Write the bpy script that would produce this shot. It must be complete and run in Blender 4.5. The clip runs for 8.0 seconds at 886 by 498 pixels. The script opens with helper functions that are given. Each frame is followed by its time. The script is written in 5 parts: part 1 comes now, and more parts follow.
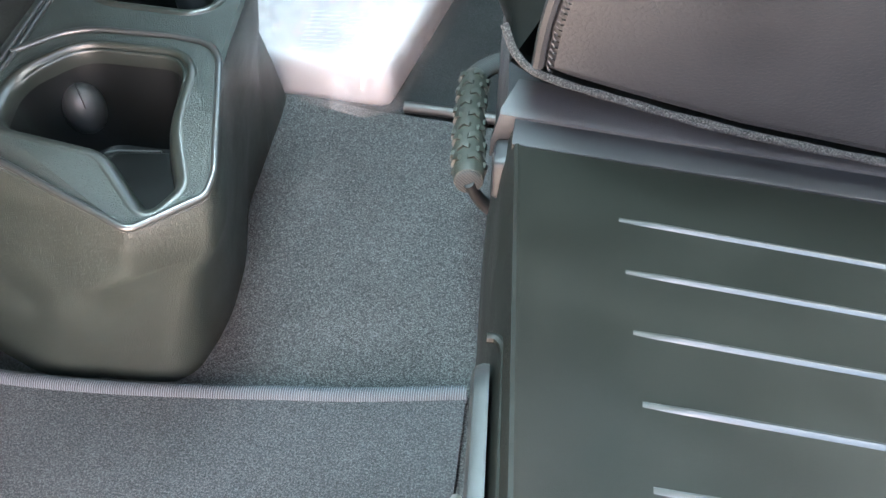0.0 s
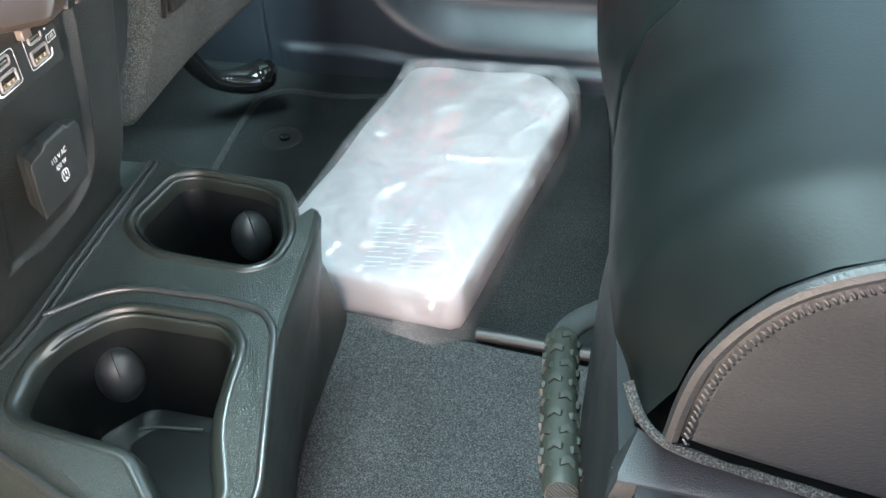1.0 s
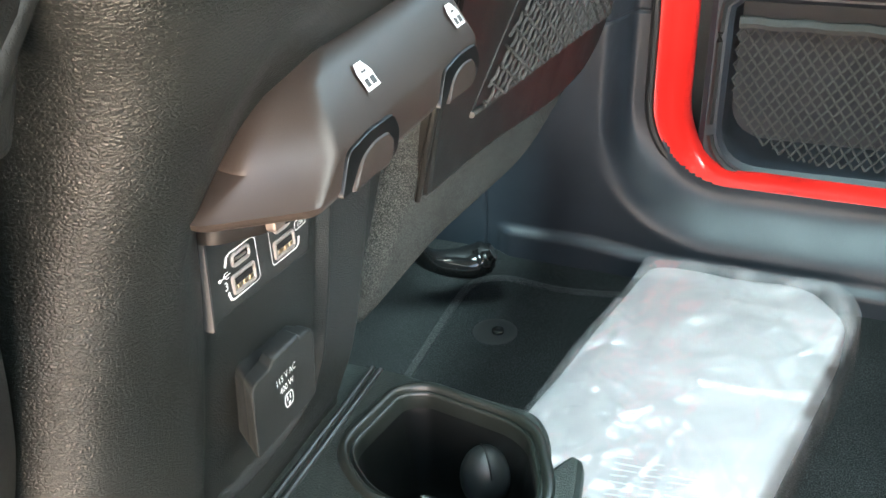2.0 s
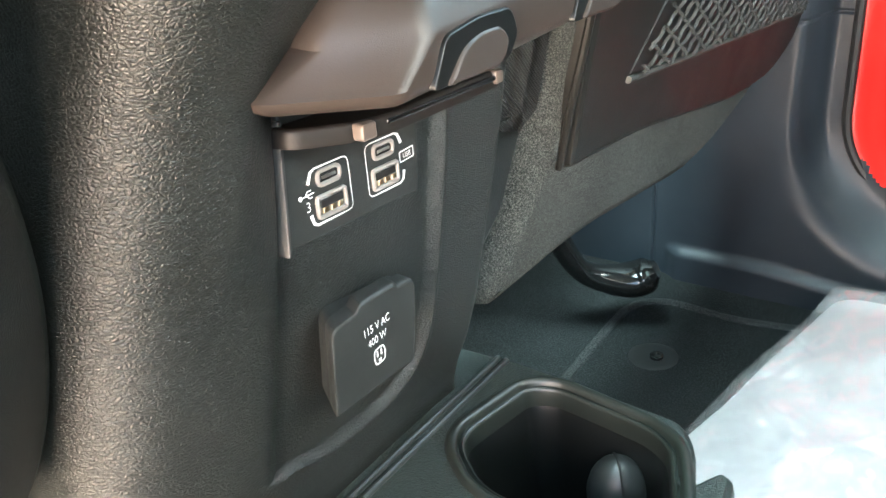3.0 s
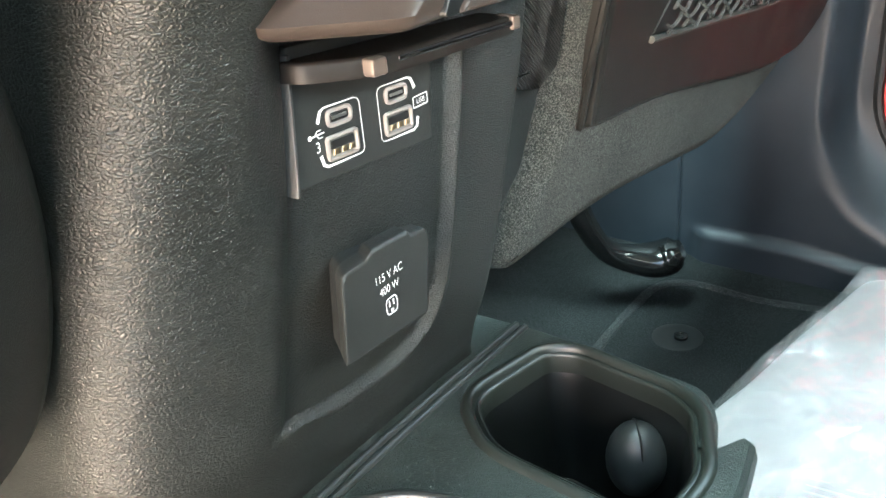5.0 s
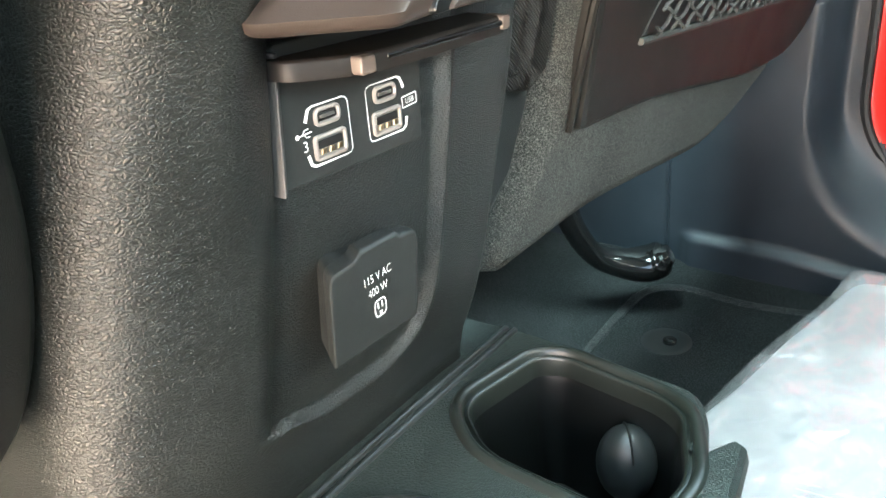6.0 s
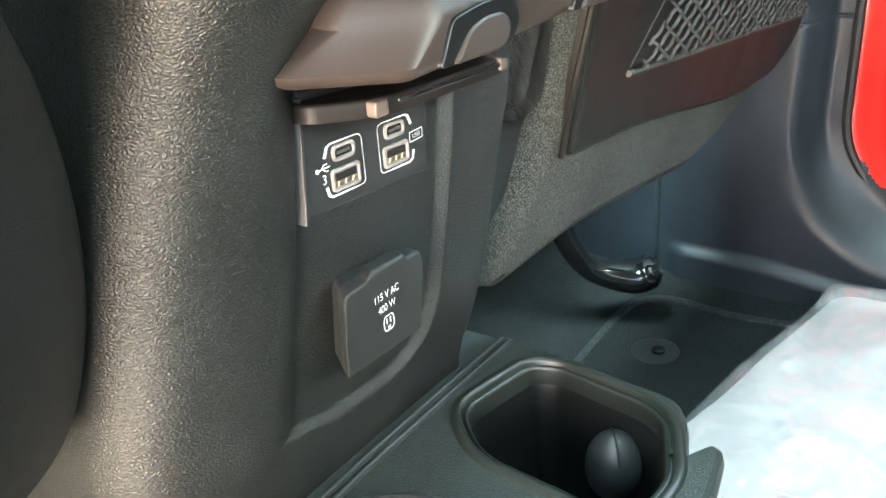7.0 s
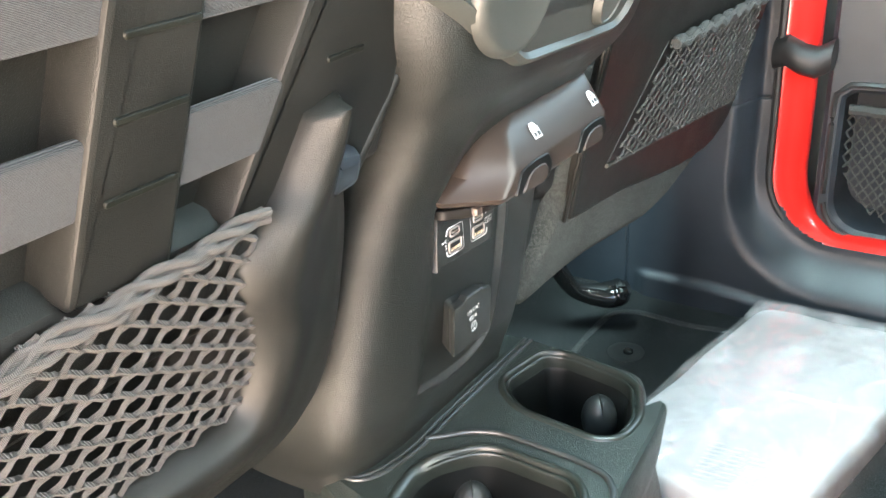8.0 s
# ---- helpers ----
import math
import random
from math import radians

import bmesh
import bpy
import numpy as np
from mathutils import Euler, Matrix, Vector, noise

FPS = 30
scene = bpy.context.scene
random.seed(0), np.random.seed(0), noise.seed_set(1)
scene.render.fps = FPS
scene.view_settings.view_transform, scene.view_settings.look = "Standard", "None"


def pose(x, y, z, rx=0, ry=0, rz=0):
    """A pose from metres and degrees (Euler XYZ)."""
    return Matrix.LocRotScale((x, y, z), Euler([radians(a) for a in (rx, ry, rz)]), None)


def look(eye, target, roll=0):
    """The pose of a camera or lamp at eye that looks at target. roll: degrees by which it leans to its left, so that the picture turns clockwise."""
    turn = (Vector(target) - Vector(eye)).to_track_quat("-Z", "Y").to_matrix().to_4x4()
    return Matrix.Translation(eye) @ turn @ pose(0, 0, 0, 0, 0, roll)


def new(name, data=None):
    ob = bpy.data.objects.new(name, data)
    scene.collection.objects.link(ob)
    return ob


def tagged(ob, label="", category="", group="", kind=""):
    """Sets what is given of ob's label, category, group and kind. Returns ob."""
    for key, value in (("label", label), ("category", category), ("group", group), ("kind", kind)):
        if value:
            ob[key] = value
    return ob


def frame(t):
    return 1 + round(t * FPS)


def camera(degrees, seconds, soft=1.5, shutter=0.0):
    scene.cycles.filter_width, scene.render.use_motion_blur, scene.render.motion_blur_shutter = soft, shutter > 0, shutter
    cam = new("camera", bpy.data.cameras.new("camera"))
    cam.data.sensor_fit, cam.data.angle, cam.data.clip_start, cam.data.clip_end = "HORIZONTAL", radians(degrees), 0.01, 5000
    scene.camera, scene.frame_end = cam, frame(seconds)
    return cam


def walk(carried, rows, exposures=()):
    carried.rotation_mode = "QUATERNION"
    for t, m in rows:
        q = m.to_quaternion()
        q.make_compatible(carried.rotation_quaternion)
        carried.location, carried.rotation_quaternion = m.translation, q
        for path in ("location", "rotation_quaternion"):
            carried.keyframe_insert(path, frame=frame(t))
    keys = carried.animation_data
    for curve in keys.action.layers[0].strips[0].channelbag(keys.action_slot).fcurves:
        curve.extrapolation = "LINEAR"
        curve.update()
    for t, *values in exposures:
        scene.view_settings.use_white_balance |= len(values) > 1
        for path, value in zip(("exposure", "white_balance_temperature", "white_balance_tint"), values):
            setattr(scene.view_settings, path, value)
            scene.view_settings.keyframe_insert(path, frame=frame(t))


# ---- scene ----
cam = camera(52.06, 8.0)
PATH = [
    (0, (0.34488, -0.41131, 0.55185), (0.16372, 0.89337, -0.95314), -0.55),
    (0.3, (0.33636, -0.38475, 0.54379), (0.09795, 0.96349, -0.91409), -1.06),
    (0.5, (0.32732, -0.36767, 0.5518), (0.08232, 1.00482, -0.88217), -0.82),
    (0.8, (0.31641, -0.31902, 0.55207), (0.03041, 1.09441, -0.83372), -1.70),
    (1, (0.30877, -0.28614, 0.56128), (-0.01428, 1.18128, -0.75868), -2.09),
    (1.2, (0.28606, -0.24184, 0.55155), (-0.05601, 1.29043, -0.68746), -1.64),
    (1.5, (0.26334, -0.2084, 0.55249), (-0.16315, 1.37423, -0.59355), -2.68),
    (1.7, (0.24106, -0.1941, 0.53608), (-0.28013, 1.40606, -0.5446), -3.26),
    (2, (0.21024, -0.18697, 0.51571), (-0.48832, 1.39281, -0.49241), -2.71),
    (2.2, (0.20837, -0.17729, 0.4974), (-0.6107, 1.36959, -0.47022), -2.88),
    (3.3, (0.21612, -0.15182, 0.45238), (-0.86829, 1.27703, -0.43218), -5.17),
    (3.5, (0.21675, -0.15208, 0.44997), (-0.87932, 1.26867, -0.43326), -5.29),
    (4, (0.21797, -0.15078, 0.44521), (-0.89971, 1.25082, -0.44153), -5.46),
    (4.5, (0.2212, -0.14681, 0.44825), (-0.89163, 1.25511, -0.44408), -5.35),
    (5, (0.21666, -0.15236, 0.43927), (-0.88658, 1.25373, -0.45838), -5.25),
    (6.5, (0.2147, -0.15046, 0.43612), (-0.86558, 1.28395, -0.44449), -4.76),
    (7, (0.22824, -0.17285, 0.45536), (-0.84907, 1.26629, -0.42116), -4.43),
    (7.5, (0.25414, -0.24666, 0.50613), (-0.80953, 1.21002, -0.358), -3.32),
    (7.6, (0.27112, -0.27392, 0.52592), (-0.79362, 1.18352, -0.33558), -3.44),
    (7.8, (0.29443, -0.32854, 0.55836), (-0.75994, 1.1368, -0.30249), -4.00),
    (8, (0.31366, -0.37992, 0.58018), (-0.71998, 1.10627, -0.27002), -3.79),
]
EXPOSURE = [(0.0, 5.4, 5350, -1), (0.6, 5.4, 5350, -2), (1.1, 4.95, 5330, -8), (1.6, 4.66, 5400, -13), (2.1, 5.28, 5460, -8), (3.3, 5.45, 5450, -10), (5.2, 5.45, 5420, -11), (7.0, 5.50, 5420, -12), (7.5, 5.53, 5380, -12), (8.0, 5.45, 5480, -8)]
walk(cam, [(t, look(eye, target, roll)) for t, eye, target, roll in PATH], EXPOSURE)

# ---------------------------------------------------------------- light
world = bpy.data.worlds.new("sky")
scene.world = world
world.use_nodes = True
wn, wl = world.node_tree.nodes, world.node_tree.links
sky = wn.new("ShaderNodeTexSky")
sky.sky_type, sky.sun_disc = "NISHITA", False
sky.sun_elevation, sky.sun_rotation = radians(51), radians(81)
sky.air_density, sky.dust_density, sky.ozone_density = 0.8, 6.0, 0.4
wl.new(sky.outputs[0], wn["Background"].inputs[0])
wn["Background"].inputs[1].default_value = 0.05

sun = new("sun", bpy.data.lights.new("sun", "SUN"))
sun.data.energy, sun.data.angle, sun.data.color = 4.6, radians(0.6), (1.0, 0.93, 0.84)
sun.matrix_world = look((1.6, 0.25, 2.0), (0, 0, 0))


def window_light(name, eye, target, wide, high, watts, colour):
    lamp = new(name, bpy.data.lights.new(name, "AREA"))
    lamp.data.shape, lamp.data.size, lamp.data.size_y = "RECTANGLE", wide, high
    lamp.data.energy, lamp.data.color = watts, colour
    lamp.matrix_world = look(eye, target)
    return lamp


# daylight in the windows and the open door, warm there from the sunny ground outside; the lamp over the seats is an
# added fill
window_light("door_daylight", (0.28, -0.74, 0.32), (0.10, 0.0, 0.31), 0.50, 0.75, 1.2, (1.0, 0.63, 0.47))
window_light("roof_fill", (0.04, 0.05, 1.24), (0.04, 0.05, 0.0), 0.50, 0.50, 1.85, (0.90, 1.0, 0.95))
window_light("windshield_daylight", (-0.955, 0.08, 0.99), (0.2, 0.05, 0.30), 1.25, 0.36, 0.35, (0.81, 1.0, 0.94))
window_light("front_window_daylight", (-0.50, 0.838, 0.93), (-0.15, 0.0, 0.35), 0.74, 0.42, 1.4, (0.81, 1.0, 0.94))
window_light("far_window_daylight", (0.50, 0.838, 0.92), (0.2, 0.0, 0.2), 0.7, 0.35, 0.11, (0.81, 1.0, 0.94))
# rear lamp's warm tint is assumed, to brown the switch pod's front
window_light("rear_window_daylight", (1.255, 0.05, 0.95), (0.0, 0.1, 0.3), 1.0, 0.35, 0.45, (1.0, 0.82, 0.68))

# ---------------------------------------------------------------- materials


def principled(name, colour, rough=0.5, metal=0.0, spec=0.5, coat=0.0):
    m = bpy.data.materials.new(name)
    m.use_nodes = True
    b = m.node_tree.nodes["Principled BSDF"]
    b.inputs["Base Color"].default_value = (*colour, 1)
    b.inputs["Roughness"].default_value = rough
    b.inputs["Metallic"].default_value = metal
    b.inputs["Specular IOR Level"].default_value = spec
    b.inputs["Coat Weight"].default_value = coat
    return m


def coords(m):
    n = m.node_tree.nodes.new("ShaderNodeTexCoord")
    return n.outputs["Object"]


def tex(m, kind, scale, detail=4.0, vec=None, **more):
    n = m.node_tree.nodes.new(kind)
    n.inputs["Scale"].default_value = scale
    if "Detail" in n.inputs:
        n.inputs["Detail"].default_value = detail
    m.node_tree.links.new(vec or coords(m), n.inputs["Vector"])
    return n


def ramp(m, source, stops):
    n = m.node_tree.nodes.new("ShaderNodeValToRGB")
    while len(n.color_ramp.elements) < len(stops):
        n.color_ramp.elements.new(0.5)
    for e, (at, c) in zip(n.color_ramp.elements, stops):
        e.position, e.color = at, (*c, 1) if len(c) == 3 else c
    m.node_tree.links.new(source, n.inputs[0])
    return n.outputs[0]


def math_node(m, op, a, b):
    n = m.node_tree.nodes.new("ShaderNodeMath")
    n.operation = op
    for i, v in enumerate((a, b)):
        if isinstance(v, (int, float)):
            n.inputs[i].default_value = v
        else:
            m.node_tree.links.new(v, n.inputs[i])
    return n.outputs[0]


def bump(m, height, strength, distance):
    n = m.node_tree.nodes.new("ShaderNodeBump")
    n.inputs["Strength"].default_value, n.inputs["Distance"].default_value = strength, distance
    m.node_tree.links.new(height, n.inputs["Height"])
    m.node_tree.links.new(n.outputs[0], m.node_tree.nodes["Principled BSDF"].inputs["Normal"])
    return n


def into(m, socket, name):
    m.node_tree.links.new(socket, m.node_tree.nodes["Principled BSDF"].inputs[name])


def grained(name, dark, light, rough, cells, depth, squash=(1, 1, 1), wear=0.12):
    """Moulded plastic or leather: a pebbled grain with scuffs and dust."""
    m = principled(name, dark, rough)
    t = m.node_tree.nodes.new("ShaderNodeMapping")
    t.inputs["Scale"].default_value = squash
    m.node_tree.links.new(coords(m), t.inputs[0])
    warp = tex(m, "ShaderNodeTexNoise", cells * 0.35, 2, t.outputs[0])
    mix = m.node_tree.nodes.new("ShaderNodeVectorMath")
    mix.operation = "MULTIPLY_ADD"
    m.node_tree.links.new(warp.outputs["Color"], mix.inputs[0])
    mix.inputs[1].default_value = (1.6 / cells,) * 3
    m.node_tree.links.new(t.outputs[0], mix.inputs[2])
    v = tex(m, "ShaderNodeTexVoronoi", cells, vec=mix.outputs[0])
    v.feature = "DISTANCE_TO_EDGE"
    fine = tex(m, "ShaderNodeTexNoise", cells * 2.2, 3)
    pebble = math_node(m, "MULTIPLY", math_node(m, "MINIMUM", v.outputs["Distance"], 0.30), 2.4)
    h = math_node(m, "ADD", pebble, math_node(m, "MULTIPLY", fine.outputs["Fac"], 0.35))
    bump(m, h, 1.0, depth)
    blot = tex(m, "ShaderNodeTexNoise", 22, 6)
    into(m, ramp(m, blot.outputs["Fac"], [(0.3, dark), (0.75, light)]), "Base Color")
    into(m, ramp(m, blot.outputs["Fac"], [(0.3, (rough - wear * 0.5,) * 3), (0.7, (rough + wear * 0.5,) * 3)]), "Roughness")
    return m


GRAIN = grained("black_grained_plastic", (0.0122, 0.0160, 0.0138), (0.0195, 0.0255, 0.0220), 0.38, 620, 0.00065)
GRAIN.node_tree.nodes["Principled BSDF"].inputs["Specular IOR Level"].default_value = 0.46
LEATHER_SHELL = grained("grained_vinyl", (0.0050, 0.0060, 0.0054), (0.0092, 0.0105, 0.0094), 0.40, 680, 0.00045, (0.85, 0.85, 1.35))
LEATHER_SHELL.node_tree.nodes["Principled BSDF"].inputs["Specular IOR Level"].default_value = 0.58
SATIN = grained("black_satin_plastic", (0.012, 0.0138, 0.0138), (0.019, 0.021, 0.021), 0.42, 1500, 0.00008)
POD = grained("matt_pod_plastic", (0.012, 0.0135, 0.0130), (0.018, 0.020, 0.0192), 0.46, 1500, 0.00008)
POD.node_tree.nodes["Principled BSDF"].inputs["Specular IOR Level"].default_value = 0.42
# neutral black plastic; the brown in its colour stands in for warm light
SWITCH_POD = grained("warm_lit_pod_plastic", (0.022, 0.0170, 0.0140), (0.031, 0.0245, 0.0205), 0.40, 1500, 0.00006)
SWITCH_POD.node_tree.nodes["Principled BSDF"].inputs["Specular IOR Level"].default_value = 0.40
TAB = principled("brown_grey_tab", (0.095, 0.075, 0.063), 0.34)
# the lid's brown cast likewise puts the door's warm light into the colour
LID = grained("dull_lid_plastic", (0.010, 0.0085, 0.0075), (0.015, 0.0130, 0.0115), 0.42, 1500, 0.00006)
LID.node_tree.nodes["Principled BSDF"].inputs["Specular IOR Level"].default_value = 0.22
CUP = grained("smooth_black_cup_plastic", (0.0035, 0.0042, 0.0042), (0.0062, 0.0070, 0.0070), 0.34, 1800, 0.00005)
CUP_RIM = grained("satin_rim_plastic", (0.0105, 0.0128, 0.0106), (0.0150, 0.0180, 0.0150), 0.36, 1700, 0.00003)
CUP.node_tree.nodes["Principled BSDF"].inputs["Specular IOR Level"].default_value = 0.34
RIBBED = grained("ribbed_grey_black_plastic", (0.0055, 0.0061, 0.0050), (0.0088, 0.0096, 0.0080), 0.38, 1500, 0.00009)
RIBBED.node_tree.nodes["Principled BSDF"].inputs["Specular IOR Level"].default_value = 0.16
LEATHER = grained("dark_leather", (0.012, 0.0124, 0.0131), (0.0195, 0.0200, 0.0208), 0.46, 330, 0.00030, (1, 1, 1.6))
LEATHER.node_tree.nodes["Principled BSDF"].inputs["Specular IOR Level"].default_value = 0.28
LEATHER_FRONT = grained("smooth_dark_leather", (0.0034, 0.0047, 0.0046), (0.0062, 0.0078, 0.0077), 0.46, 420, 0.00005)
LEATHER_FRONT.node_tree.nodes["Principled BSDF"].inputs["Specular IOR Level"].default_value = 0.11
TRIM = grained("slate_grey_trim", (0.017, 0.0215, 0.027), (0.025, 0.030, 0.037), 0.38, 1100, 0.00012)
TRIM.node_tree.nodes["Principled BSDF"].inputs["Specular IOR Level"].default_value = 0.34
# black plastic whose sky reflection is painted in as a lighter grey
VENT = grained("sheen_grey_plastic", (0.023, 0.025, 0.0228), (0.033, 0.035, 0.032), 0.44, 1300, 0.00008)
PANEL = grained("seat_back_plastic", (0.0065, 0.0068, 0.0062), (0.0110, 0.0112, 0.0102), 0.40, 1000, 0.00016)
PANEL.node_tree.nodes["Principled BSDF"].inputs["Specular IOR Level"].default_value = 0.22
GLOSS = principled("glossy_black", (0.008, 0.008, 0.008), 0.12)
RIM = principled("polished_black_edge", (0.016, 0.018, 0.0175), 0.34, 0.0, 0.8)
BAR = grained("grey_edge_bar", (0.011, 0.0125, 0.0138), (0.019, 0.021, 0.023), 0.5, 900, 0.00025)
SOCKET = principled("dark_socket", (0.006, 0.006, 0.006), 0.5)
STEEL = principled("dull_steel", (0.62, 0.60, 0.57), 0.35, 1.0)
# the same steel with the socket's shade put into its colour
PORT_STEEL = principled("shaded_port_steel", (0.30, 0.29, 0.27), 0.4, 1.0)
GREY_RING = principled("warm_grey_port_frame", (0.19, 0.175, 0.165), 0.42)
BRASS = principled("gold_contacts", (0.52, 0.43, 0.30), 0.3, 1.0)
EDGE = principled("grey_edge_strip", (0.050, 0.050, 0.049), 0.42)
PRINT = principled("white_print", (0.62, 0.62, 0.61), 0.6)
RED_THREAD = principled("red_thread", (0.45, 0.03, 0.03), 0.6)
SEAL = principled("black_rubber_seal", (0.012, 0.012, 0.012), 0.5)


def red_paint():
    m = principled("red_car_paint", (0.55, 0.012, 0.010), 0.28, 0.0, 0.5, 1.0)
    n = tex(m, "ShaderNodeTexNoise", 18, 4)
    into(m, ramp(m, n.outputs["Fac"], [(0.3, (0.50, 0.010, 0.008)), (0.7, (0.62, 0.016, 0.012))]), "Base Color")
    m.node_tree.nodes["Principled BSDF"].inputs["Coat Roughness"].default_value = 0.08
    return m


RED = red_paint()


def carpet(name, dark, mid, light, cells, pile=0.003):
    m = principled(name, mid, 0.95, 0.0, 0.15)
    a = tex(m, "ShaderNodeTexNoise", cells, 4)
    a.inputs["Roughness"].default_value = 0.7
    b = tex(m, "ShaderNodeTexNoise", cells * 0.22, 3)
    c = tex(m, "ShaderNodeTexNoise", 14, 3)
    s = math_node(m, "ADD", math_node(m, "MULTIPLY", a.outputs["Fac"], 0.83), math_node(m, "MULTIPLY", b.outputs["Fac"], 0.07))
    s = math_node(m, "ADD", s, math_node(m, "MULTIPLY", c.outputs["Fac"], 0.10))
    into(m, ramp(m, s, [(0.40, dark), (0.50, mid), (0.60, light)]), "Base Color")
    bump(m, s, 1.0, pile)
    return m


CARPET = carpet("charcoal_carpet", (0.021, 0.0235, 0.0240), (0.047, 0.051, 0.052), (0.118, 0.124, 0.126), 980)
# same carpet as the tunnel's, with the footwell's shade put into the colour
SHADED_CARPET = carpet("shaded_carpet", (0.005, 0.0058, 0.006), (0.014, 0.0155, 0.0158), (0.048, 0.051, 0.052), 760)
MAT_CARPET = carpet("grey_mat_carpet", (0.026, 0.030, 0.032), (0.043, 0.049, 0.053), (0.088, 0.096, 0.102), 820)
FELT = carpet("grey_felt", (0.013, 0.0148, 0.0138), (0.036, 0.039, 0.036), (0.098, 0.102, 0.096), 1300, 0.0012)


def woven(name, colour, scale, axis="Y"):
    m = principled(name, colour, 0.85, 0, 0.2)
    w = tex(m, "ShaderNodeTexWave", scale, 1.0)
    w.bands_direction = axis
    w.inputs["Distortion"].default_value = 0.6
    n = tex(m, "ShaderNodeTexNoise", 900, 3)
    h = math_node(m, "ADD", w.outputs["Fac"], math_node(m, "MULTIPLY", n.outputs["Fac"], 0.5))
    into(m, ramp(m, h, [(0.2, tuple(c * 0.45 for c in colour)), (1.1, tuple(min(1, c * 1.5) for c in colour))]), "Base Color")
    bump(m, h, 0.8, 0.0006)
    return m


BASE_PLASTIC = grained("dark_seat_base_plastic", (0.0075, 0.0085, 0.0098), (0.0120, 0.0135, 0.0152), 0.48, 1100, 0.00012)
BASE_PLASTIC.node_tree.nodes["Principled BSDF"].inputs["Specular IOR Level"].default_value = 0.25
OLIVE = grained("olive_black_rubber", (0.011, 0.0125, 0.0092), (0.019, 0.021, 0.0155), 0.55, 1200, 0.0001)
WEBBING = woven("grey_webbing", (0.050, 0.051, 0.053), 700, "Z")
HATCH = woven("hatched_black_webbing", (0.026, 0.027, 0.027), 260, "DIAGONAL")
HEM = carpet("dark_felt_hem", (0.014, 0.015, 0.015), (0.034, 0.036, 0.036), (0.10, 0.10, 0.10), 1300)
CLOTH = woven("dark_ribbed_cloth", (0.022, 0.021, 0.020), 330, "DIAGONAL")
BINDING = woven("grey_bound_edge", (0.055, 0.062, 0.070), 190, "X")
CORD = woven("grey_elastic_cord", (0.060, 0.057, 0.055), 900, "DIAGONAL")
CORD_BLACK = woven("dark_elastic_cord", (0.060, 0.063, 0.061), 900, "DIAGONAL")


def plastic_film():
    """Clear film, milky in patches, with fine creases that catch the light."""
    m = bpy.data.materials.new("clear_plastic_film")
    m.use_nodes = True
    nt = m.node_tree
    out, b = nt.nodes["Material Output"], nt.nodes["Principled BSDF"]
    b.inputs["Base Color"].default_value = (0.92, 0.89, 0.91, 1)
    b.inputs["Roughness"].default_value = 0.22
    fold = tex(m, "ShaderNodeTexNoise", 16, 3)
    fold.inputs["Distortion"].default_value = 2.2
    fine = tex(m, "ShaderNodeTexNoise", 70, 3)
    fine.inputs["Distortion"].default_value = 1.2
    crease = bump(m, math_node(m, "ADD", fold.outputs["Fac"], math_node(m, "MULTIPLY", fine.outputs["Fac"], 0.10)), 0.8, 0.0026)
    milky = tex(m, "ShaderNodeTexNoise", 11, 4)
    milky.inputs["Distortion"].default_value = 1.6
    clear = nt.nodes.new("ShaderNodeBsdfTransparent")
    shine = nt.nodes.new("ShaderNodeBsdfGlossy")
    shine.inputs["Roughness"].default_value = 0.13
    nt.links.new(crease.outputs[0], shine.inputs["Normal"])
    mix = nt.nodes.new("ShaderNodeMixShader")
    nt.links.new(ramp(m, milky.outputs["Fac"], [(0.36, (0.05, 0.05, 0.05)), (0.50, (0.12, 0.12, 0.12)), (0.68, (0.30, 0.30, 0.30))]), mix.inputs[0])
    over = nt.nodes.new("ShaderNodeMixShader")
    over.inputs[0].default_value = 0.16
    nt.links.new(clear.outputs[0], mix.inputs[1])
    nt.links.new(b.outputs[0], mix.inputs[2])
    nt.links.new(mix.outputs[0], over.inputs[1])
    nt.links.new(shine.outputs[0], over.inputs[2])
    nt.links.new(over.outputs[0], out.inputs[0])
    return m


FILM = plastic_film()
PAPER = principled("white_paper", (0.62, 0.63, 0.64), 0.55)
# cloudy greys in the paper's colour imitate its soft shading under the film
_p = tex(PAPER, "ShaderNodeTexNoise", 9, 5)
_p.inputs["Distortion"].default_value = 1.4
into(PAPER, ramp(PAPER, _p.outputs["Fac"], [(0.3, (0.365, 0.340, 0.352)), (0.68, (0.475, 0.445, 0.455))]), "Base Color")
BLUE = principled("faded_blue_print", (0.33, 0.40, 0.48), 0.6)
INK = principled("faded_grey_print", (0.58, 0.60, 0.62), 0.7)
EARTH = principled("tan_ground", (0.42, 0.31, 0.22), 0.9)
_p = tex(EARTH, "ShaderNodeTexNoise", 3, 6)
into(EARTH, ramp(EARTH, _p.outputs["Fac"], [(0.3, (0.38, 0.265, 0.185)), (0.7, (0.50, 0.37, 0.275))]), "Base Color")
LINER = principled("charcoal_headliner", (0.045, 0.045, 0.044), 0.9)
_p = tex(LINER, "ShaderNodeTexNoise", 200, 4)
into(LINER, ramp(LINER, _p.outputs["Fac"], [(0.3, (0.036, 0.036, 0.035)), (0.7, (0.056, 0.056, 0.054))]), "Base Color")

# ---------------------------------------------------------------- building helpers


def thing(name, label, category, at, group="", kind=""):
    ob = new(name)
    ob.location = at
    ob.empty_display_size = 0.02
    return tagged(ob, label, category, group, kind)


